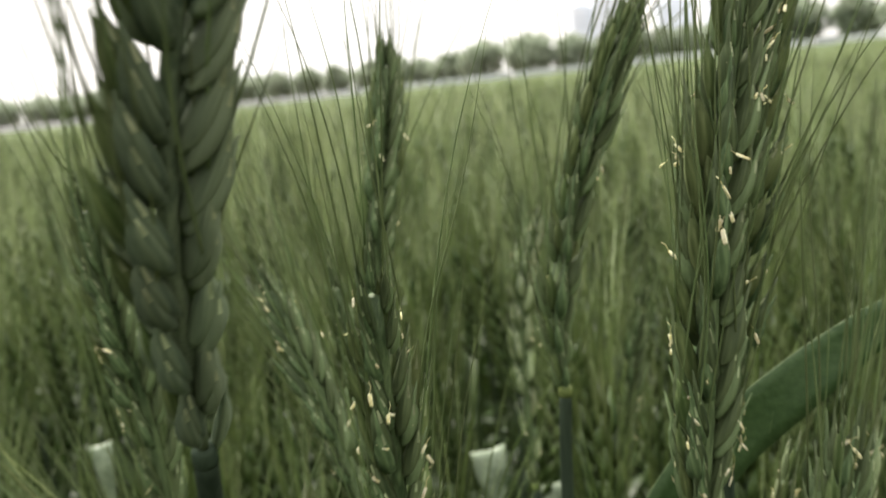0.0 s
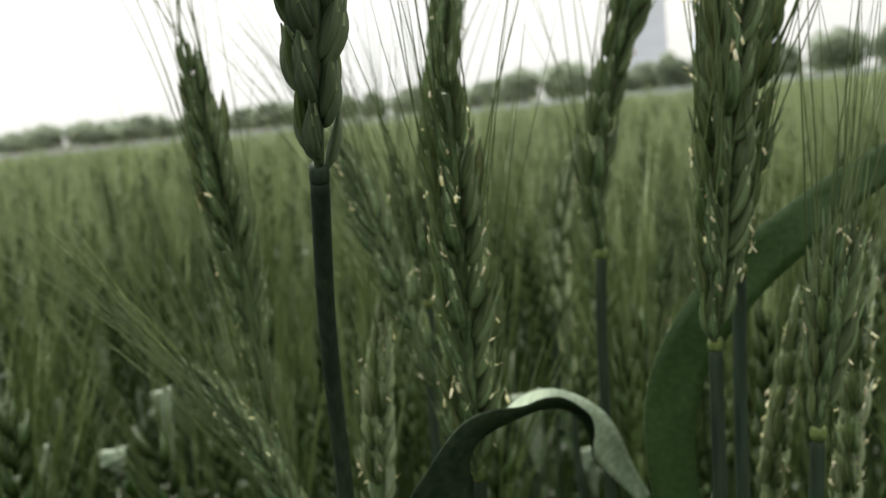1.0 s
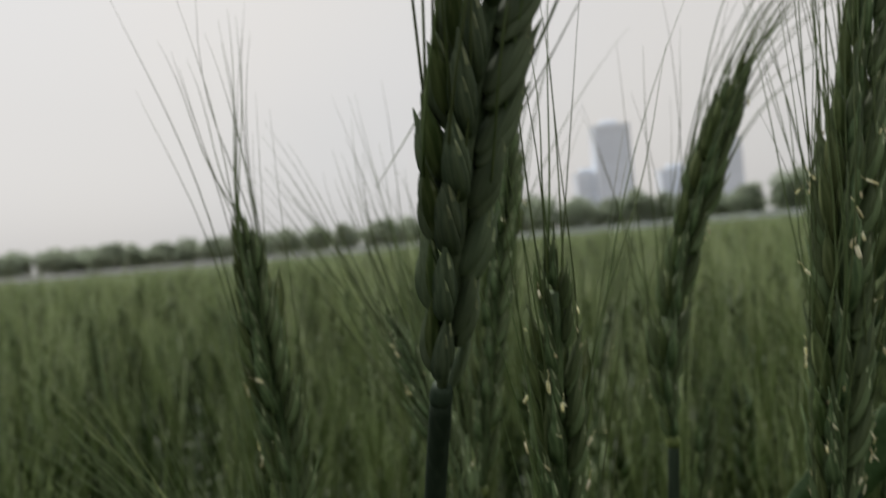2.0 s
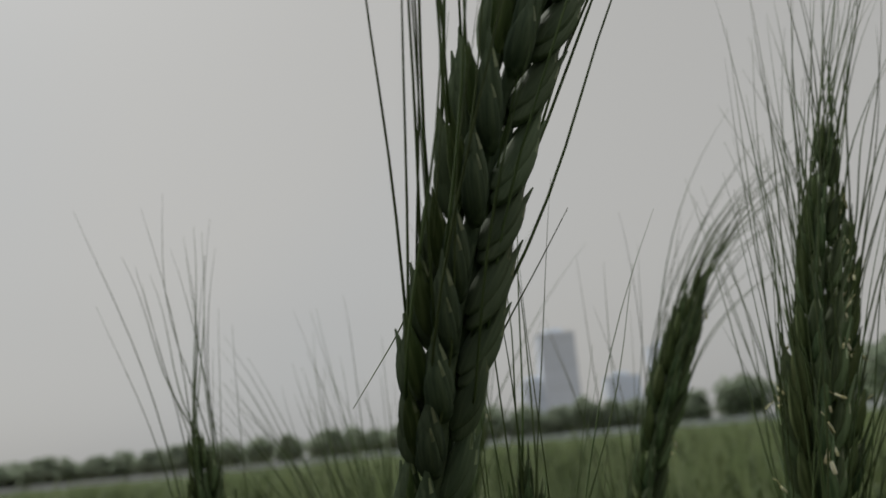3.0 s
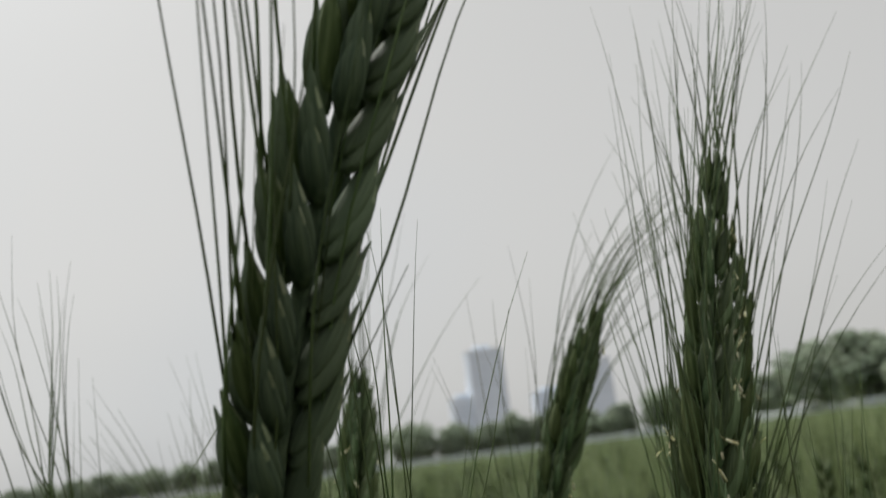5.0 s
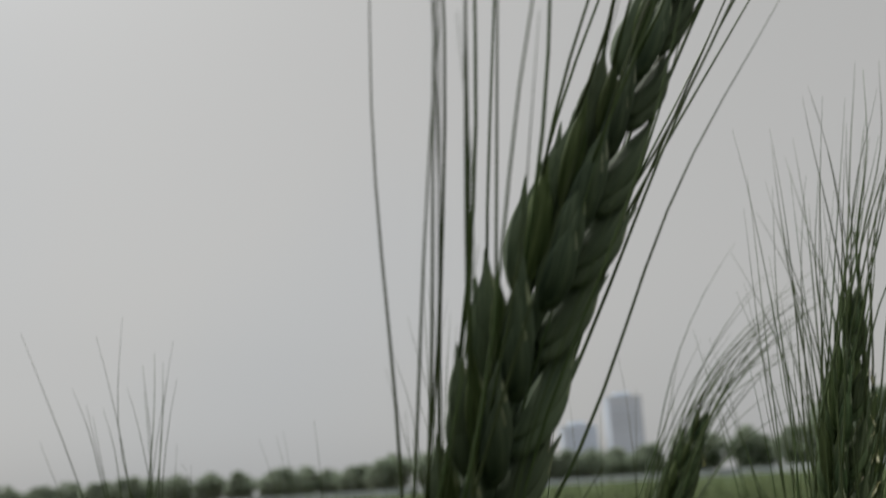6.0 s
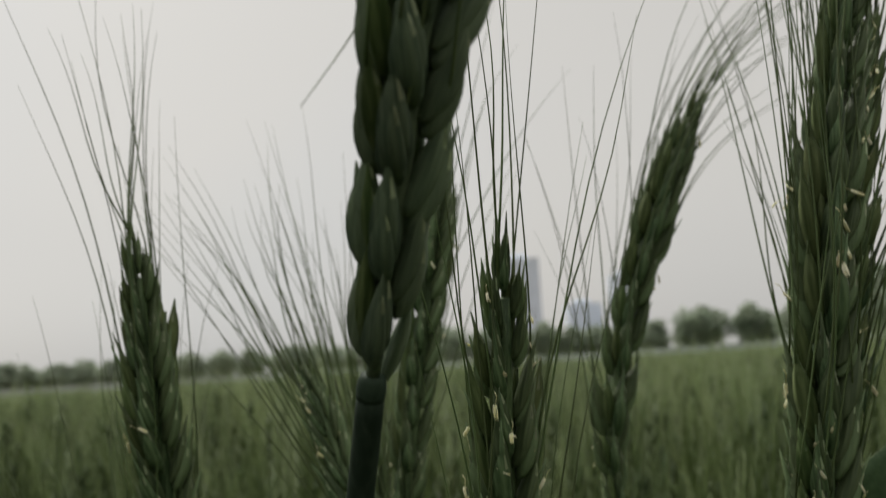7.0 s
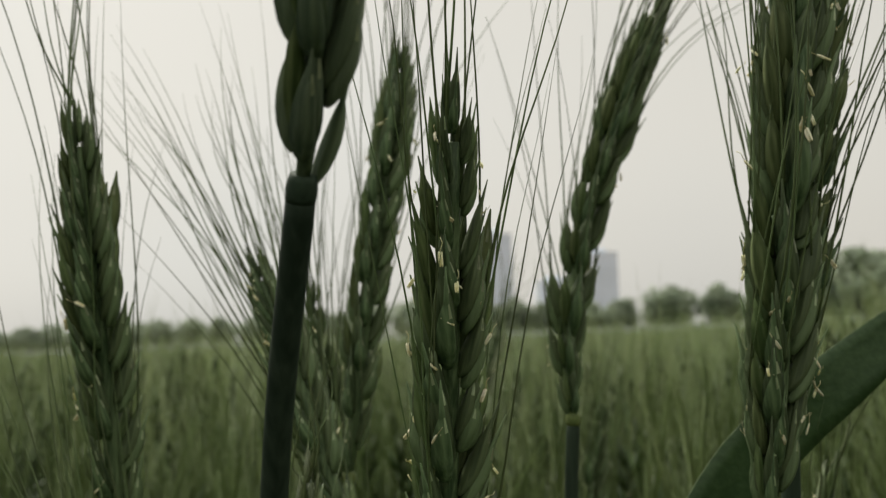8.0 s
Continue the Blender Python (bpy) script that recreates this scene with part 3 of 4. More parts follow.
def tower(label, bearing, far, width, height, deep=26.0):
    """A high-rise with recessed window bands between floor slabs and a set-back roof."""
    thing = tagged(new("high_rise_tower"), label, "building", "towers on the skyline")
    x, y = at_bearing(bearing, far)
    thing.matrix_basis = pose(x, y, 0, 0, 0, bearing + 12)
    w, d = width / 2, deep / 2
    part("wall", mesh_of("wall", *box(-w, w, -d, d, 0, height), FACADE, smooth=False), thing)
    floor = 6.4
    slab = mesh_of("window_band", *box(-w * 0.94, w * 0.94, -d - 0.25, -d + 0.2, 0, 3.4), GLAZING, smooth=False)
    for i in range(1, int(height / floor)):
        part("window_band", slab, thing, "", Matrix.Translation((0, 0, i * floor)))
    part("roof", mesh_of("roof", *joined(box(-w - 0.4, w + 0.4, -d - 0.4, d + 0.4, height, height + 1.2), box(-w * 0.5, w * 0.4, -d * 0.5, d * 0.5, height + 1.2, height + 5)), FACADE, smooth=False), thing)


ground()
canopy()
tree_line()
boundary_wall()
tower("tall pale blue-grey tower, tinted as if in haze", -4.25, 940, 33, 97)
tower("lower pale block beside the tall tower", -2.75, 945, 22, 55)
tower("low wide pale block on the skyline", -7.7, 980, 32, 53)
tower("slim pale blue-grey tower, tinted as if in haze", -10.3, 960, 31, 76)


# ---- wheat plants standing right in front ----
leaning = wheat_plant("tall thick green wheat ear leaning over on a dark stalk",
            [(-0.0104, 0.0950, 0.8150), (-0.0061, 0.0830, 0.8330), (-0.0030, 0.0765, 0.8458), (0.0006, 0.0728, 0.8577), (0.0054, 0.0700, 0.8715),
             (0.0110, 0.0680, 0.8830), (0.0172, 0.0670, 0.8955), (0.0235, 0.0665, 0.9080)],
            [(-0.0150, 0.1066, 0.790), (-0.0184, 0.1182, 0.760), (-0.021, 0.128, 0.72)], (0.72, 0.69, 0), 25, 0.96, 0.92, 0.46, 0.30, anthers=0.06, seed=4, awn_share=2, radius=0.00148, low_glume=True, rows=((1.5, 0.04, 0.0008), (1.4, -0.02, 0.0010)), face_top=(0.62, 0.78, 0))
for line in ([(-0.0040, 0.0790, 0.8550), (-0.0070, 0.0835, 0.8525), (-0.0099, 0.0868, 0.8488), (-0.0149, 0.0850, 0.8415)],
             [(-0.0010, 0.0815, 0.8400), (0.0008, 0.0803, 0.8443), (0.0040, 0.0778, 0.8492), (0.0075, 0.0746, 0.8541), (0.0112, 0.0715, 0.8595)]):
    bend = smooth_line([Vector(p) - leaning.location for p in line], 5)
    part("awn", mesh_of("awn", *tube(bend, [0.00016 - 0.00012 * i / len(bend) for i in range(len(bend))], 5), AWN), leaning, "stray awn bent out of line")
wheat_plant("upright green wheat ear with fine spreading awns",
            [(-0.0545, 0.1880, 0.7480), (-0.0563, 0.1835, 0.7900), (-0.0575, 0.1780, 0.8170), (-0.0588, 0.1740, 0.8425)],
            [(-0.053, 0.190, 0.72), (-0.051, 0.194, 0.66)], (0.85, 0.5, 0), 24, 1.0, 1.0, 0.44, 0.75, anthers=0.6, seed=7, awn_share=1)
wheat_plant("slender wheat ear bending over with trailing awns",
            [(0.0309, 0.2071, 0.7830), (0.0304, 0.2060, 0.7981), (0.0345, 0.2050, 0.8200), (0.0405, 0.2045, 0.8390), (0.0470, 0.2038, 0.8550), (0.0552, 0.2033, 0.8725)],
            [(0.0294, 0.2075, 0.760), (0.0285, 0.208, 0.72)], (0.62, 0.78, 0), 21, 1.02, 0.85, 0.34, 0.06, anthers=0.15, seed=9, hang=(1, 0, -0.2))
wheat_plant("broad green wheat ear hung with pale anthers",
            [(0.0508, 0.1500, 0.7720), (0.0534, 0.1473, 0.8000), (0.0575, 0.1450, 0.8400), (0.0672, 0.1439, 0.8900)],
            [(0.0500, 0.1500, 0.745), (0.049, 0.151, 0.70)], (0.80, 0.6, 0), 27, 1.12, 1.0, 0.46, 0.70, anthers=0.85, seed=12)
wheat_plant("green wheat ear close behind a broader one",
            [(0.0572, 0.1570, 0.7850), (0.0590, 0.1560, 0.8100), (0.0640, 0.1545, 0.8420), (0.0710, 0.1535, 0.8780)],
            [(0.0558, 0.1570, 0.755), (0.0545, 0.158, 0.70)], (0.80, -0.6, 0), 22, 1.0, 0.95, 0.45, 0.2, anthers=0.75, seed=15)
wheat_plant("upright green wheat ear with long stiff awns and anthers",
            [(0.0022, 0.1440, 0.7500), (0.0028, 0.1400, 0.7700), (0.0043, 0.1330, 0.8000), (0.0056, 0.1240, 0.8335)],
            [(0.0016, 0.150, 0.725), (0.001, 0.156, 0.66)], (0.85, 0.5, 0), 23, 1.06, 1.05, 0.48, 0.40, anthers=0.8, seed=18, awn_share=1)
wheat_plant("blurred green wheat ear behind the taller ones",
            [(-0.0160, 0.2150, 0.7720), (-0.0109, 0.2140, 0.8080), (-0.0050, 0.2140, 0.8400), (-0.0017, 0.2140, 0.8640)],
            [(-0.018, 0.216, 0.74), (-0.019, 0.217, 0.68)], (0.9, 0.4, 0), 24, 0.98, 0.9, 0.28, 0.06, anthers=0.3, seed=21, awn_share=1)
wheat_plant("leaning green wheat ear with awns fanned to one side",
            [(-0.0085, 0.1940, 0.7380), (-0.0190, 0.1955, 0.7780), (-0.0260, 0.1980, 0.8000), (-0.0325, 0.2000, 0.8170)],
            [(-0.005, 0.194, 0.71), (-0.003, 0.195, 0.66)], (0.9, 0.2, 0.3), 19, 0.92, 1.0, 0.34, 0.1, anthers=0.7, seed=24)
wheat_plant("low green wheat ear half hidden behind a stalk",
            [(-0.0175, 0.236, 0.732), (-0.0210, 0.233, 0.775), (-0.0244, 0.230, 0.816)],
            [(-0.016, 0.237, 0.70), (-0.015, 0.238, 0.65)], (0.8, 0.6, 0), 18, 0.85, 0.9, 0.28, 0.06, anthers=0.4, seed=27)
wheat_plant("low leaning wheat ear with long straw-tipped awns",
            [(-0.0415, 0.1730, 0.7180), (-0.0486, 0.1737, 0.7363), (-0.0565, 0.1745, 0.7520), (-0.0665, 0.1750, 0.7665)],
            [(-0.037, 0.174, 0.70), (-0.033, 0.176, 0.64)], (0.9, 0.3, 0.3), 22, 0.9, 1.2, 0.40, 0.05, anthers=0.4, seed=30, straw=True, awn_share=2)
wheat_plant("pale green twisted wheat ear with open husks",
            [(-0.0250, 0.160, 0.712), (-0.0215, 0.160, 0.750), (-0.0172, 0.160, 0.784)],
            [(-0.026, 0.160, 0.69), (-0.027, 0.161, 0.64)], (0.25, 0.96, 0), 17, 0.85, 0.5, 0.60, 0.08, pale=True, anthers=0.8, seed=33, awn_share=1)
wheat_plant("soft green wheat ear standing farther back",
            [(0.0171, 0.335, 0.706), (0.0178, 0.335, 0.770), (0.0275, 0.335, 0.808)],
            [(0.018, 0.336, 0.67), (0.018, 0.337, 0.62)], (0.9, 0.4, 0), 19, 0.95, 0.6, 0.3, 0.06, pale=True, anthers=0.3, seed=36)
wheat_plant("dark green leaning wheat ear standing farther back",
            [(0.0455, 0.340, 0.690), (0.0530, 0.340, 0.735), (0.0613, 0.340, 0.778)],
            [(0.043, 0.341, 0.66), (0.042, 0.342, 0.60)], (0.8, 0.5, 0), 19, 0.95, 0.8, 0.28, 0.04, anthers=0.4, seed=39)
wheat_plant("green wheat ear dusted with anthers on a dark stalk",
            [(0.0676, 0.1420, 0.7554), (0.0706, 0.1420, 0.7754), (0.0738, 0.1420, 0.7943)],
            [(0.0661, 0.143, 0.730), (0.0646, 0.145, 0.69)], (0.7, 0.7, 0), 11, 1.0, 0.9, 0.50, 0.3, anthers=0.8, seed=42)
wheat_plant("pale green twisted wheat ear beside a broad leaf",
            [(0.0645, 0.192, 0.705), (0.0690, 0.191, 0.740), (0.0766, 0.190, 0.7755)],
            [(0.063, 0.192, 0.68), (0.062, 0.193, 0.62)], (0.3, 0.95, 0), 16, 0.9, 0.7, 0.60, 0.04, pale=True, anthers=0.8, seed=45, awn_share=1)
wheat_plant("pale green wheat ear with open yellowish husks",
            [(0.0770, 0.171, 0.705), (0.0800, 0.170, 0.742), (0.0858, 0.170, 0.790)],
            [(0.076, 0.171, 0.68), (0.075, 0.172, 0.62)], (0.45, 0.89, 0), 18, 0.95, 0.8, 0.60, 0.04, pale=True, anthers=0.8, seed=48, awn_share=1)


def farther_plants():
    """Countable plants a step behind the first ears."""
    r = random.Random(77)
    models = [o for o in scene.objects if o.name.startswith("wheat_plant")]
    models = [models[i] for i in (1, 4, 5, 6, 8, 11, 13, 14)]
    for i in range(28):
        far = 0.60 + 0.80 * (i / 28) ** 1.3
        x = r.uniform(-0.50, 0.46) * far
        copy = copy_thing(models[i % len(models)], pose(x, far, 0, r.uniform(-4, 4), r.uniform(-5, 5), r.uniform(0, 360)))
        k = r.uniform(0.86, 0.915)
        copy.scale = (k, k, k)
        for j, piece in enumerate(copy.children):
            if piece.name.startswith("spikelet"):
                piece.data = COARSE_SPIKELETS[(i + 4 * j) % 9]
        tagged(copy, "green bearded wheat plant standing in the field", "wheat plant", "wheat plants farther back")


farther_plants()


# ---- broad leaves ----
def loose_leaf(label, line, widths, up, mat, stalk, fold=0.18, twist=0.0, turning=(0.0, 1.0)):
    """A flag leaf with the stalk that bears it, down to the ground."""
    root = Vector((stalk[-1][0], stalk[-1][1], 0.0))
    thing = tagged(new("wheat_tiller"), label, "wheat leaf", "leafy tillers among the ears")
    thing.location = root
    me = leaf_mesh("leaf", [Vector(p) - root for p in line], widths, up, mat, fold, 0.0004, twist, turning)
    part("leaf", me, thing)
    pts = smooth_line([Vector(p) - root for p in stalk] + [Vector((0, 0, 0))], 5)
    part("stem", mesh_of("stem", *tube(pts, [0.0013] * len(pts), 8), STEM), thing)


loose_leaf("broad dark green leaf blade rising aslant behind the ears",
           [(0.0480, 0.182, 0.700), (0.0428, 0.178, 0.735), (0.0449, 0.177, 0.757), (0.0562, 0.176, 0.7755), (0.0713, 0.175, 0.7890), (0.0890, 0.176, 0.8010), (0.112, 0.178, 0.812)],
           (0.008, 0.0112, 0.0120, 0.0118, 0.0105, 0.008, 0.003), (0.1, -1.0, 0.3), LEAF, [(0.0480, 0.182, 0.700), (0.049, 0.183, 0.60), (0.05, 0.184, 0.4)], 0.10)
# Two materials put the sky's shine on top and the shade beneath into colour.
loose_leaf("waxy leaf blade arching over, coloured shade-dark below and sky-pale on top",
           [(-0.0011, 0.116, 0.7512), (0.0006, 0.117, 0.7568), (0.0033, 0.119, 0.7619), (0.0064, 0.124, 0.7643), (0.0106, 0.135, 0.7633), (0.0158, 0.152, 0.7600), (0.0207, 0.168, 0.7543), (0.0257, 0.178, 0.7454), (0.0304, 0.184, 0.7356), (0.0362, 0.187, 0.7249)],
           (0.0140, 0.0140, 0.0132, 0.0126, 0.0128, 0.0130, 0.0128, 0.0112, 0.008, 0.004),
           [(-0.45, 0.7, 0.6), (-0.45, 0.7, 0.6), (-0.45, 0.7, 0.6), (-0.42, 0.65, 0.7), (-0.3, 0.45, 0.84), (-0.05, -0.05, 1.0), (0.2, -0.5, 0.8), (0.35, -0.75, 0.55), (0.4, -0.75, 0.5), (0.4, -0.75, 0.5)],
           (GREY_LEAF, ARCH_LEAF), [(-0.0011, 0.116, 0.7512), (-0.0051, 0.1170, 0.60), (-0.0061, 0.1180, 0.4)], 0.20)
loose_leaf("small grey-green leaf blade folded over and hanging",
           [(-0.2237, 0.555, 0.6073), (-0.2217, 0.51, 0.6563), (-0.2197, 0.484, 0.6813), (-0.2173, 0.477, 0.6735), (-0.2163, 0.477, 0.6552), (-0.2167, 0.477, 0.6332)],
           (0.003, 0.01, 0.0125, 0.0108, 0.0063, 0.0015), (0.0, -0.55, 0.83), GREY_LEAF, [(-0.2237, 0.555, 0.6073), (-0.2237, 0.555, 0.5), (-0.2237, 0.557, 0.3)], 0.10)
loose_leaf("pale leaf blade bent over low in the stand",
           [(-0.2701, 0.495, 0.5948), (-0.2681, 0.45, 0.6438), (-0.2661, 0.424, 0.6688), (-0.2611, 0.417, 0.6628), (-0.2565, 0.417, 0.652), (-0.2542, 0.417, 0.6398)],
           (0.003, 0.0124, 0.0155, 0.0133, 0.0077, 0.0015), (0.0, -0.55, 0.83), GREY_LEAF, [(-0.2701, 0.495, 0.5948), (-0.2701, 0.495, 0.5), (-0.2701, 0.497, 0.3)], 0.10)
loose_leaf("short pale leaf blade folded over among the stalks",
           [(-0.2416, 0.525, 0.5828), (-0.2396, 0.48, 0.6318), (-0.2376, 0.454, 0.6568), (-0.2366, 0.447, 0.6535), (-0.2362, 0.447, 0.6505), (-0.2360, 0.447, 0.6475)],
           (0.003, 0.012, 0.015, 0.0145, 0.0130, 0.0060), (0.0, -0.55, 0.83), GREY_LEAF, [(-0.2416, 0.525, 0.5828), (-0.2416, 0.525, 0.5), (-0.2416, 0.527, 0.3)], 0.10)
loose_leaf("grey-green leaf blade folded over behind the arching one",
           [(-0.0132, 0.525, 0.6009), (-0.0112, 0.48, 0.6499), (-0.0092, 0.454, 0.6749), (-0.0082, 0.447, 0.6674), (-0.0066, 0.447, 0.653), (-0.0059, 0.447, 0.6349)],
           (0.003, 0.0144, 0.018, 0.0155, 0.009, 0.0015), (0.0, -0.55, 0.83), GREY_LEAF, [(-0.0132, 0.525, 0.6009), (-0.0132, 0.525, 0.5), (-0.0132, 0.527, 0.3)], 0.10)
loose_leaf("pale curled leaf tip low in the wheat",
           [(0.0127, 0.675, 0.5168), (0.0147, 0.63, 0.5658), (0.0167, 0.604, 0.5908), (0.0176, 0.597, 0.585), (0.0205, 0.597, 0.5742), (0.0216, 0.597, 0.5591)],
           (0.003, 0.0136, 0.017, 0.0146, 0.0085, 0.0015), (0.0, -0.55, 0.83), GREY_LEAF, [(0.0127, 0.675, 0.5168), (0.0127, 0.675, 0.5), (0.0127, 0.677, 0.3)], 0.10)


# ---- the rest of the stand ----
def simple_wheat(seed, rich, middle=False):
    """Arrays of one field plant of height 1: vertices, triangles and material of each (0 stem, 1 leaf, 2 ear, 3 awn)."""
    r = random.Random(seed)
    verts, tris, mats = [], [], []

    def add(v, f, m):
        n = len(verts)
        verts.extend([tuple(q) for q in v])
        for one in f:
            for i in range(1, len(one) - 1):
                tris.append((one[0] + n, one[i] + n, one[i + 1] + n))
                mats.append(m)

    bend = r.uniform(0.0, 0.05)
    stem = [(bend * (t ** 3) * 0.8, 0, t * 0.87) for t in (0, 0.35, 0.7, 1.0)]
    add(*tube(stem, [0.0021, 0.002, 0.0018, 0.0015] if rich else [0.003, 0.003, 0.003, 0.0025], 5 if rich else 3, False), 0)
    base = Vector(stem[-1])
    lean = Vector((bend * 2.2 + r.uniform(-0.1, 0.1), r.uniform(-0.1, 0.1), 1)).normalized()
    ear = 0.125
    n = 12 if middle else 16 if rich else 5
    for i in range(n):
        t = i / n
        a = math.pi * i + r.uniform(-0.2, 0.2)
        p = base + lean * ear * t
        out = Vector((math.cos(a), math.sin(a), 0))
        ax = (lean + out * 0.28).normalized()
        k = 0.03 if middle else 0.024 if rich else 0.05
        w = 0.0044 if middle else 0.0036 if rich else 0.008
        mid = p + ax * k * 0.4 + out * 0.002
        turn = frame_on(ax, out)
        ring = [mid + w * turn.col[0], mid + w * 1.15 * turn.col[1], mid - w * turn.col[0], mid - w * 1.15 * turn.col[1]]
        tip = p + ax * k * 1.15
        add([p, *ring, tip], [(0, 2, 1), (0, 3, 2), (0, 4, 3), (0, 1, 4), (5, 1, 2), (5, 2, 3), (5, 3, 4), (5, 4, 1)], 2)
        for s in range(2 if rich else 3):
            if middle and s and i % 2:
                continue
            d = (lean + out * r.uniform(0.02, 0.30) + Vector((r.uniform(-0.16, 0.16), r.uniform(-0.16, 0.16), 0))).normalized()
            q = r.uniform(0.075, 0.12)
            e = 0.0007 if middle else 0.0005 if rich else 0.0012
            side = frame_on(d, out)
            mid2 = tip + d * q * 0.5 - out * 0.002
            end = tip + d * q + out * r.uniform(-0.004, 0.010)
            b = [tip + e * side.col[0], tip - e * 0.5 * side.col[0] + e * side.col[1], tip - e * 0.5 * side.col[0] - e * side.col[1]]
            c = [mid2 + (x - tip) * 0.7 for x in b]
            add([*b, *c, end], [(0, 1, 4, 3), (1, 2, 5, 4), (2, 0, 3, 5), (3, 4, 6), (4, 5, 6), (5, 3, 6)] if rich and not middle else [(0, 1, 6), (1, 2, 6), (2, 0, 6)], 3)
    for i in range(3 if rich else 1):
        a = r.uniform(0, 6.28)
        z0 = (0.34, 0.46, 0.58)[i] if rich else 0.55
        z0 += r.uniform(-0.04, 0.04)
        reach, rise = r.uniform(0.10, 0.22), r.uniform(0.06, 0.17)
        out = Vector((math.cos(a), math.sin(a), 0))
        side = Vector((-out.y, out.x, 0))
        rows = []
        m = 5 if middle else 7 if rich else 4
        for k in range(m):
            t = k / (m - 1)
            p = Vector((bend * z0, 0, z0)) + out * reach * t + Vector((0, 0, rise * math.sin(t * r.uniform(2.2, 2.7))))
            w = 0.0085 * math.sin(math.pi * (0.12 + 0.88 * t)) ** 0.7 + 0.0006
            rows += [p - side * w + Vector((0, 0, w * 0.4)), p, p + side * w + Vector((0, 0, w * 0.4))]
        add(rows, [f for k in range(m - 1) for f in ((3 * k, 3 * k + 1, 3 * k + 4, 3 * k + 3), (3 * k + 1, 3 * k + 2, 3 * k + 5, 3 * k + 4))], 1)
    return np.array(verts), np.array(tris), np.array(mats)


def stand(name, label, spots, kinds, rng, height, spread):
    """Many plants in one mesh: spots is an array of x, y."""
    vv, ff, mm = [], [], []
    count = 0
    pick = rng.integers(0, len(kinds), len(spots))
    for which, (v, f, m) in enumerate(kinds):
        at = spots[pick == which]
        k = len(at)
        if not k:
            continue
        turn, tilt, lean_way = rng.uniform(0, 2 * math.pi, k), rng.normal(0, 0.07, k), rng.uniform(0, math.pi, k)
        h = np.clip(rng.normal(height, spread, k), height - 2.5 * spread, height + 1.6 * spread)
        h = h + 0.03 * np.sin(9 * at[:, 0] + 3 * np.sin(4 * at[:, 1])) * np.sin(7 * at[:, 1] + 2 * at[:, 0])
        c, s = np.cos(turn)[:, None], np.sin(turn)[:, None]
        x, y, z = v[:, 0] * c - v[:, 1] * s, v[:, 0] * s + v[:, 1] * c, np.broadcast_to(v[:, 2], (k, len(v)))
        x = x + z * (np.sin(tilt) * np.cos(lean_way))[:, None]
        y = y + z * (np.sin(tilt) * np.sin(lean_way))[:, None]
        grown = np.stack([x * h[:, None] + at[:, :1], y * h[:, None] + at[:, 1:2], z * h[:, None]], -1)
        vv.append(grown.reshape(-1, 3))
        ff.append((f[None] + (np.arange(k) * len(v))[:, None, None] + count).reshape(-1, 3))
        mm.append(np.tile(m, k))
        count += k * len(v)
    verts, faces, mats = np.concatenate(vv), np.concatenate(ff), np.concatenate(mm)
    me = bpy.data.meshes.new(name)
    me.vertices.add(len(verts))
    me.vertices.foreach_set("co", verts.astype(np.float32).ravel())
    me.loops.add(faces.size)
    me.loops.foreach_set("vertex_index", faces.ravel().astype(np.int32))
    me.polygons.add(len(faces))
    me.polygons.foreach_set("loop_start", np.arange(0, faces.size, 3, dtype=np.int32))
    for mat in (FIELD_STEM, FIELD_LEAF, FIELD_EAR, FIELD_AWN):
        me.materials.append(mat)
    me.polygons.foreach_set("material_index", mats.astype(np.int32))
    me.update(calc_edges=True)
    tagged(new(name, me), label, "wheat field", "", "stuff")


def wedge(rng, near, far, per_square, half=40, about=-2.0):
    """Random spots between two distances from the origin within a fan ahead."""
    area = math.radians(2 * half) / 2 * (far * far - near * near)
    n = int(area * per_square)
    r = np.sqrt(rng.uniform(near * near, far * far, n))
    a = np.radians(about + rng.uniform(-half, half, n))
    return np.stack([r * np.sin(a), r * np.cos(a)], -1)


rng = np.random.default_rng(3)
RICH = [simple_wheat(s, True) for s in range(7)]
MIDDLE = [simple_wheat(40 + s, True, True) for s in range(8)]
PLAIN = [simple_wheat(100 + s, False) for s in range(6)]


def clumped(spots, scale, keep):
    """Leaves out the spots of the thinner patches between clumps."""
    x, y = spots[:, 0] * scale, spots[:, 1] * scale
    wave = np.sin(x + 2 * np.sin(0.7 * y)) * np.sin(0.9 * y + 2 * np.sin(0.6 * x)) + 0.4 * np.sin(2.3 * x + 1.7 * y)
    return spots[wave > keep]


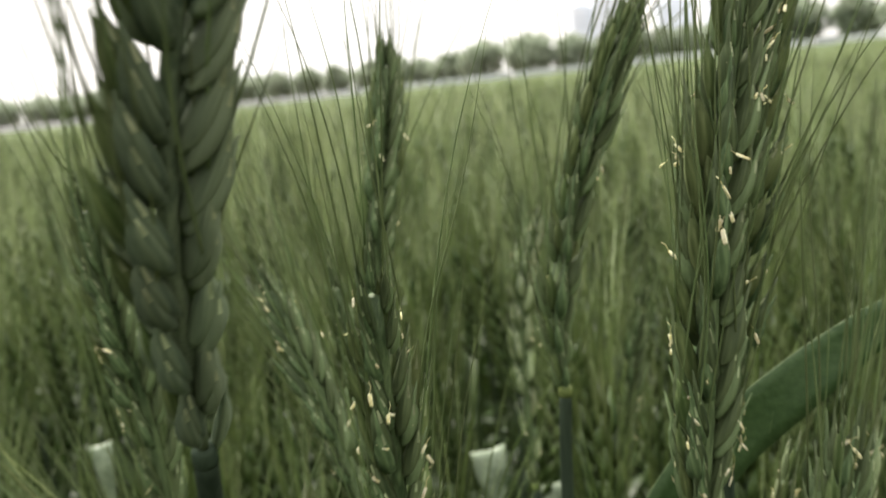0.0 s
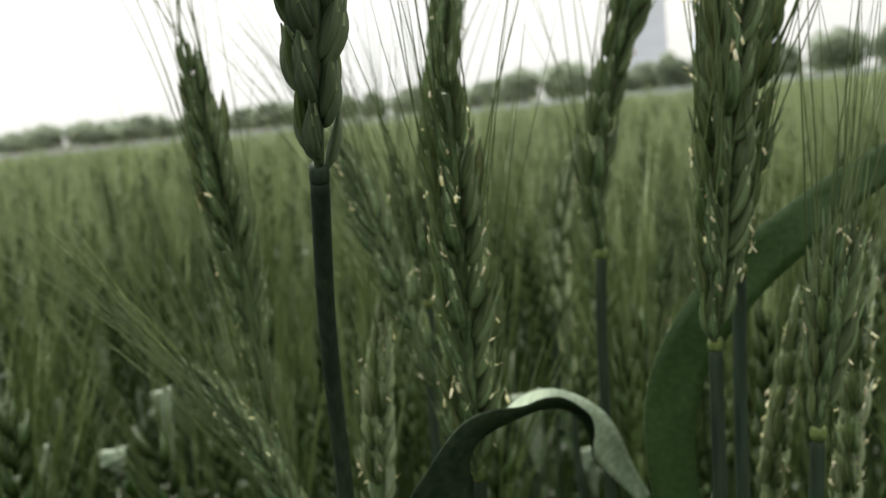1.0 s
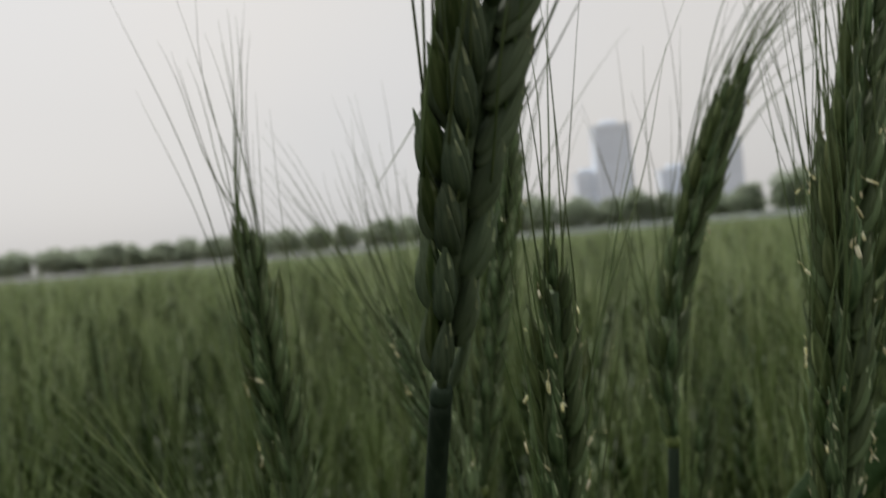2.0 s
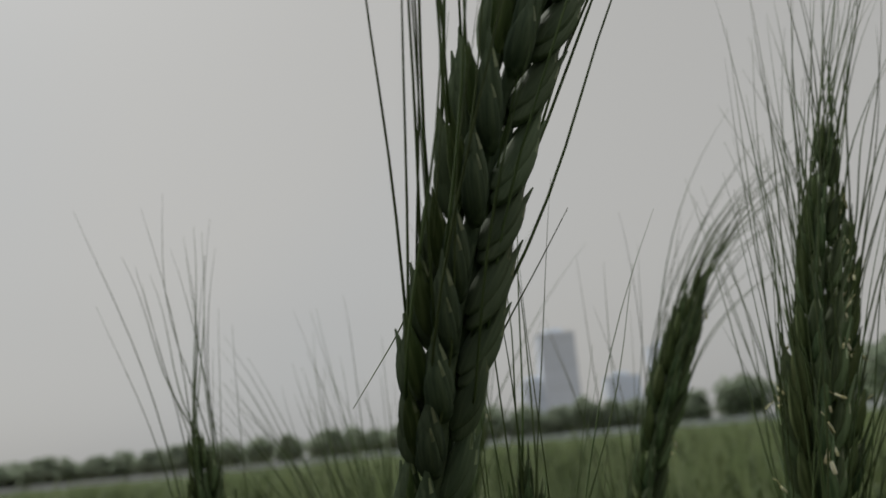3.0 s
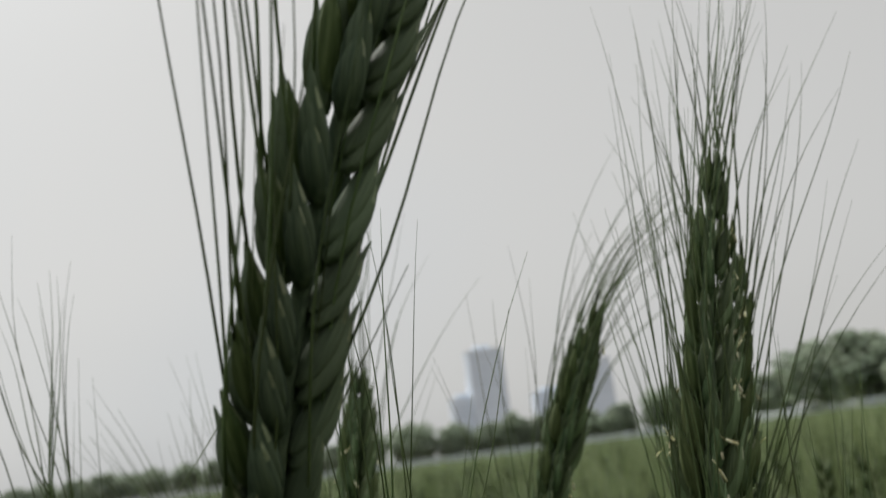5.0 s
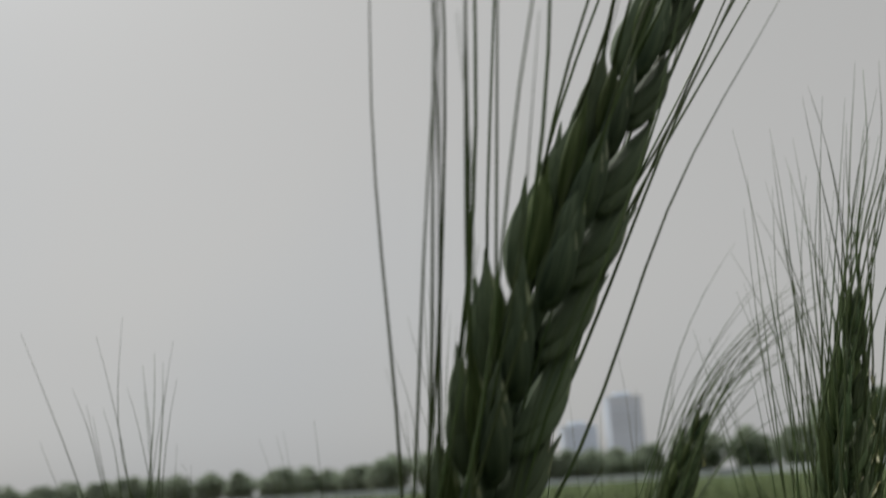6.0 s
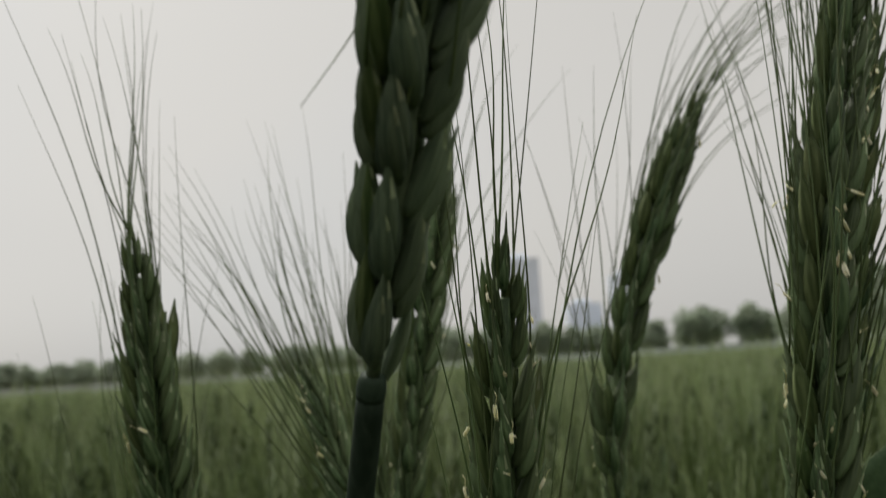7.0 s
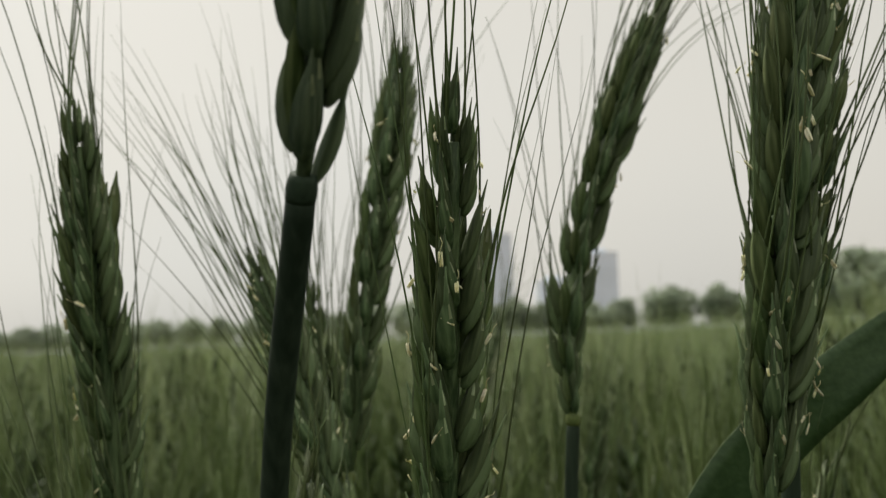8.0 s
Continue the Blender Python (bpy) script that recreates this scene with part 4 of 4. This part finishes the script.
def field_plant(kind):
    """A plant of the field with a part for its stem, ear, beard of awns and each leaf."""
    v, f, m = kind
    thing = tagged(new("field_wheat_plant"), "green bearded wheat plant in the dense stand", "wheat plant", "wheat plants of the near stand")
    names = ("stem", "leaf", "ear", "beard")
    for which, (name, mat) in enumerate(zip(names, (FIELD_STEM, FIELD_LEAF, FIELD_EAR, FIELD_AWN))):
        tris = f[m == which]
        groups = [tris]
        if name == "leaf":
            per = len(tris) // 3
            groups = [tris[k * per : (k + 1) * per] for k in range(3)]
        for one in groups:
            used = np.unique(one)
            back = np.zeros(len(v), int)
            back[used] = np.arange(len(used))
            part(name, mesh_of(name, v[used].tolist(), back[one].tolist(), mat), thing)
    return thing


def near_stand():
    r = random.Random(31)
    models = [field_plant(k) for k in RICH]
    spots = [(x, y) for x, y in wedge(rng, 0.27, 0.9, 540, 44)
             if not (y < 0.47 and -0.285 < x - (y - 0.45) * -0.47 < -0.185) and not (y < 0.6 and -0.030 < x < 0.035)]
    for i, (x, y) in enumerate(spots):
        h = min(0.74, max(0.63, r.gauss(0.70, 0.03)))
        m = pose(float(x), float(y), 0, r.gauss(0, 3.5), r.gauss(0, 3.5), r.uniform(0, 360))
        if i < len(models):
            models[i].matrix_basis = m
            one = models[i]
        else:
            one = copy_thing(models[i % len(models)], m)
        one.scale = (h, h, h)


near_stand()
stand("wheat_stand", "dense green bearded wheat of the middle field", clumped(wedge(rng, 0.9, 3.2, 520), 7.0, -0.28), MIDDLE, rng, 0.725, 0.03)
stand("wheat_field", "green bearded wheat filling the field", clumped(wedge(rng, 3.2, 9.0, 100), 3.5, -0.45), PLAIN, rng, 0.735, 0.03)
stand("outer_wheat", "thinning detail of wheat towards the far field", wedge(rng, 9.0, 26.0, 4.5), PLAIN, rng, 0.745, 0.03)
stand("surrounding_wheat", "green wheat all round the viewpoint", wedge(rng, 0.22, 1.4, 110, 138, 178), MIDDLE, rng, 0.71, 0.03)
stand("surrounding_field", "green wheat stretching away on every side", np.concatenate([wedge(rng, 1.4, 3.4, 60, 138, 178), wedge(rng, 3.4, 8.0, 10, 138, 178)]), PLAIN, rng, 0.72, 0.03)
fade = np.concatenate([wedge(rng, 3.2, a, 18, 41) for a in (3.7, 4.3, 5.0, 5.8)])
stand("thinning_wheat", "green bearded wheat where the dense stand thins out", fade, PLAIN, rng, 0.72, 0.03)
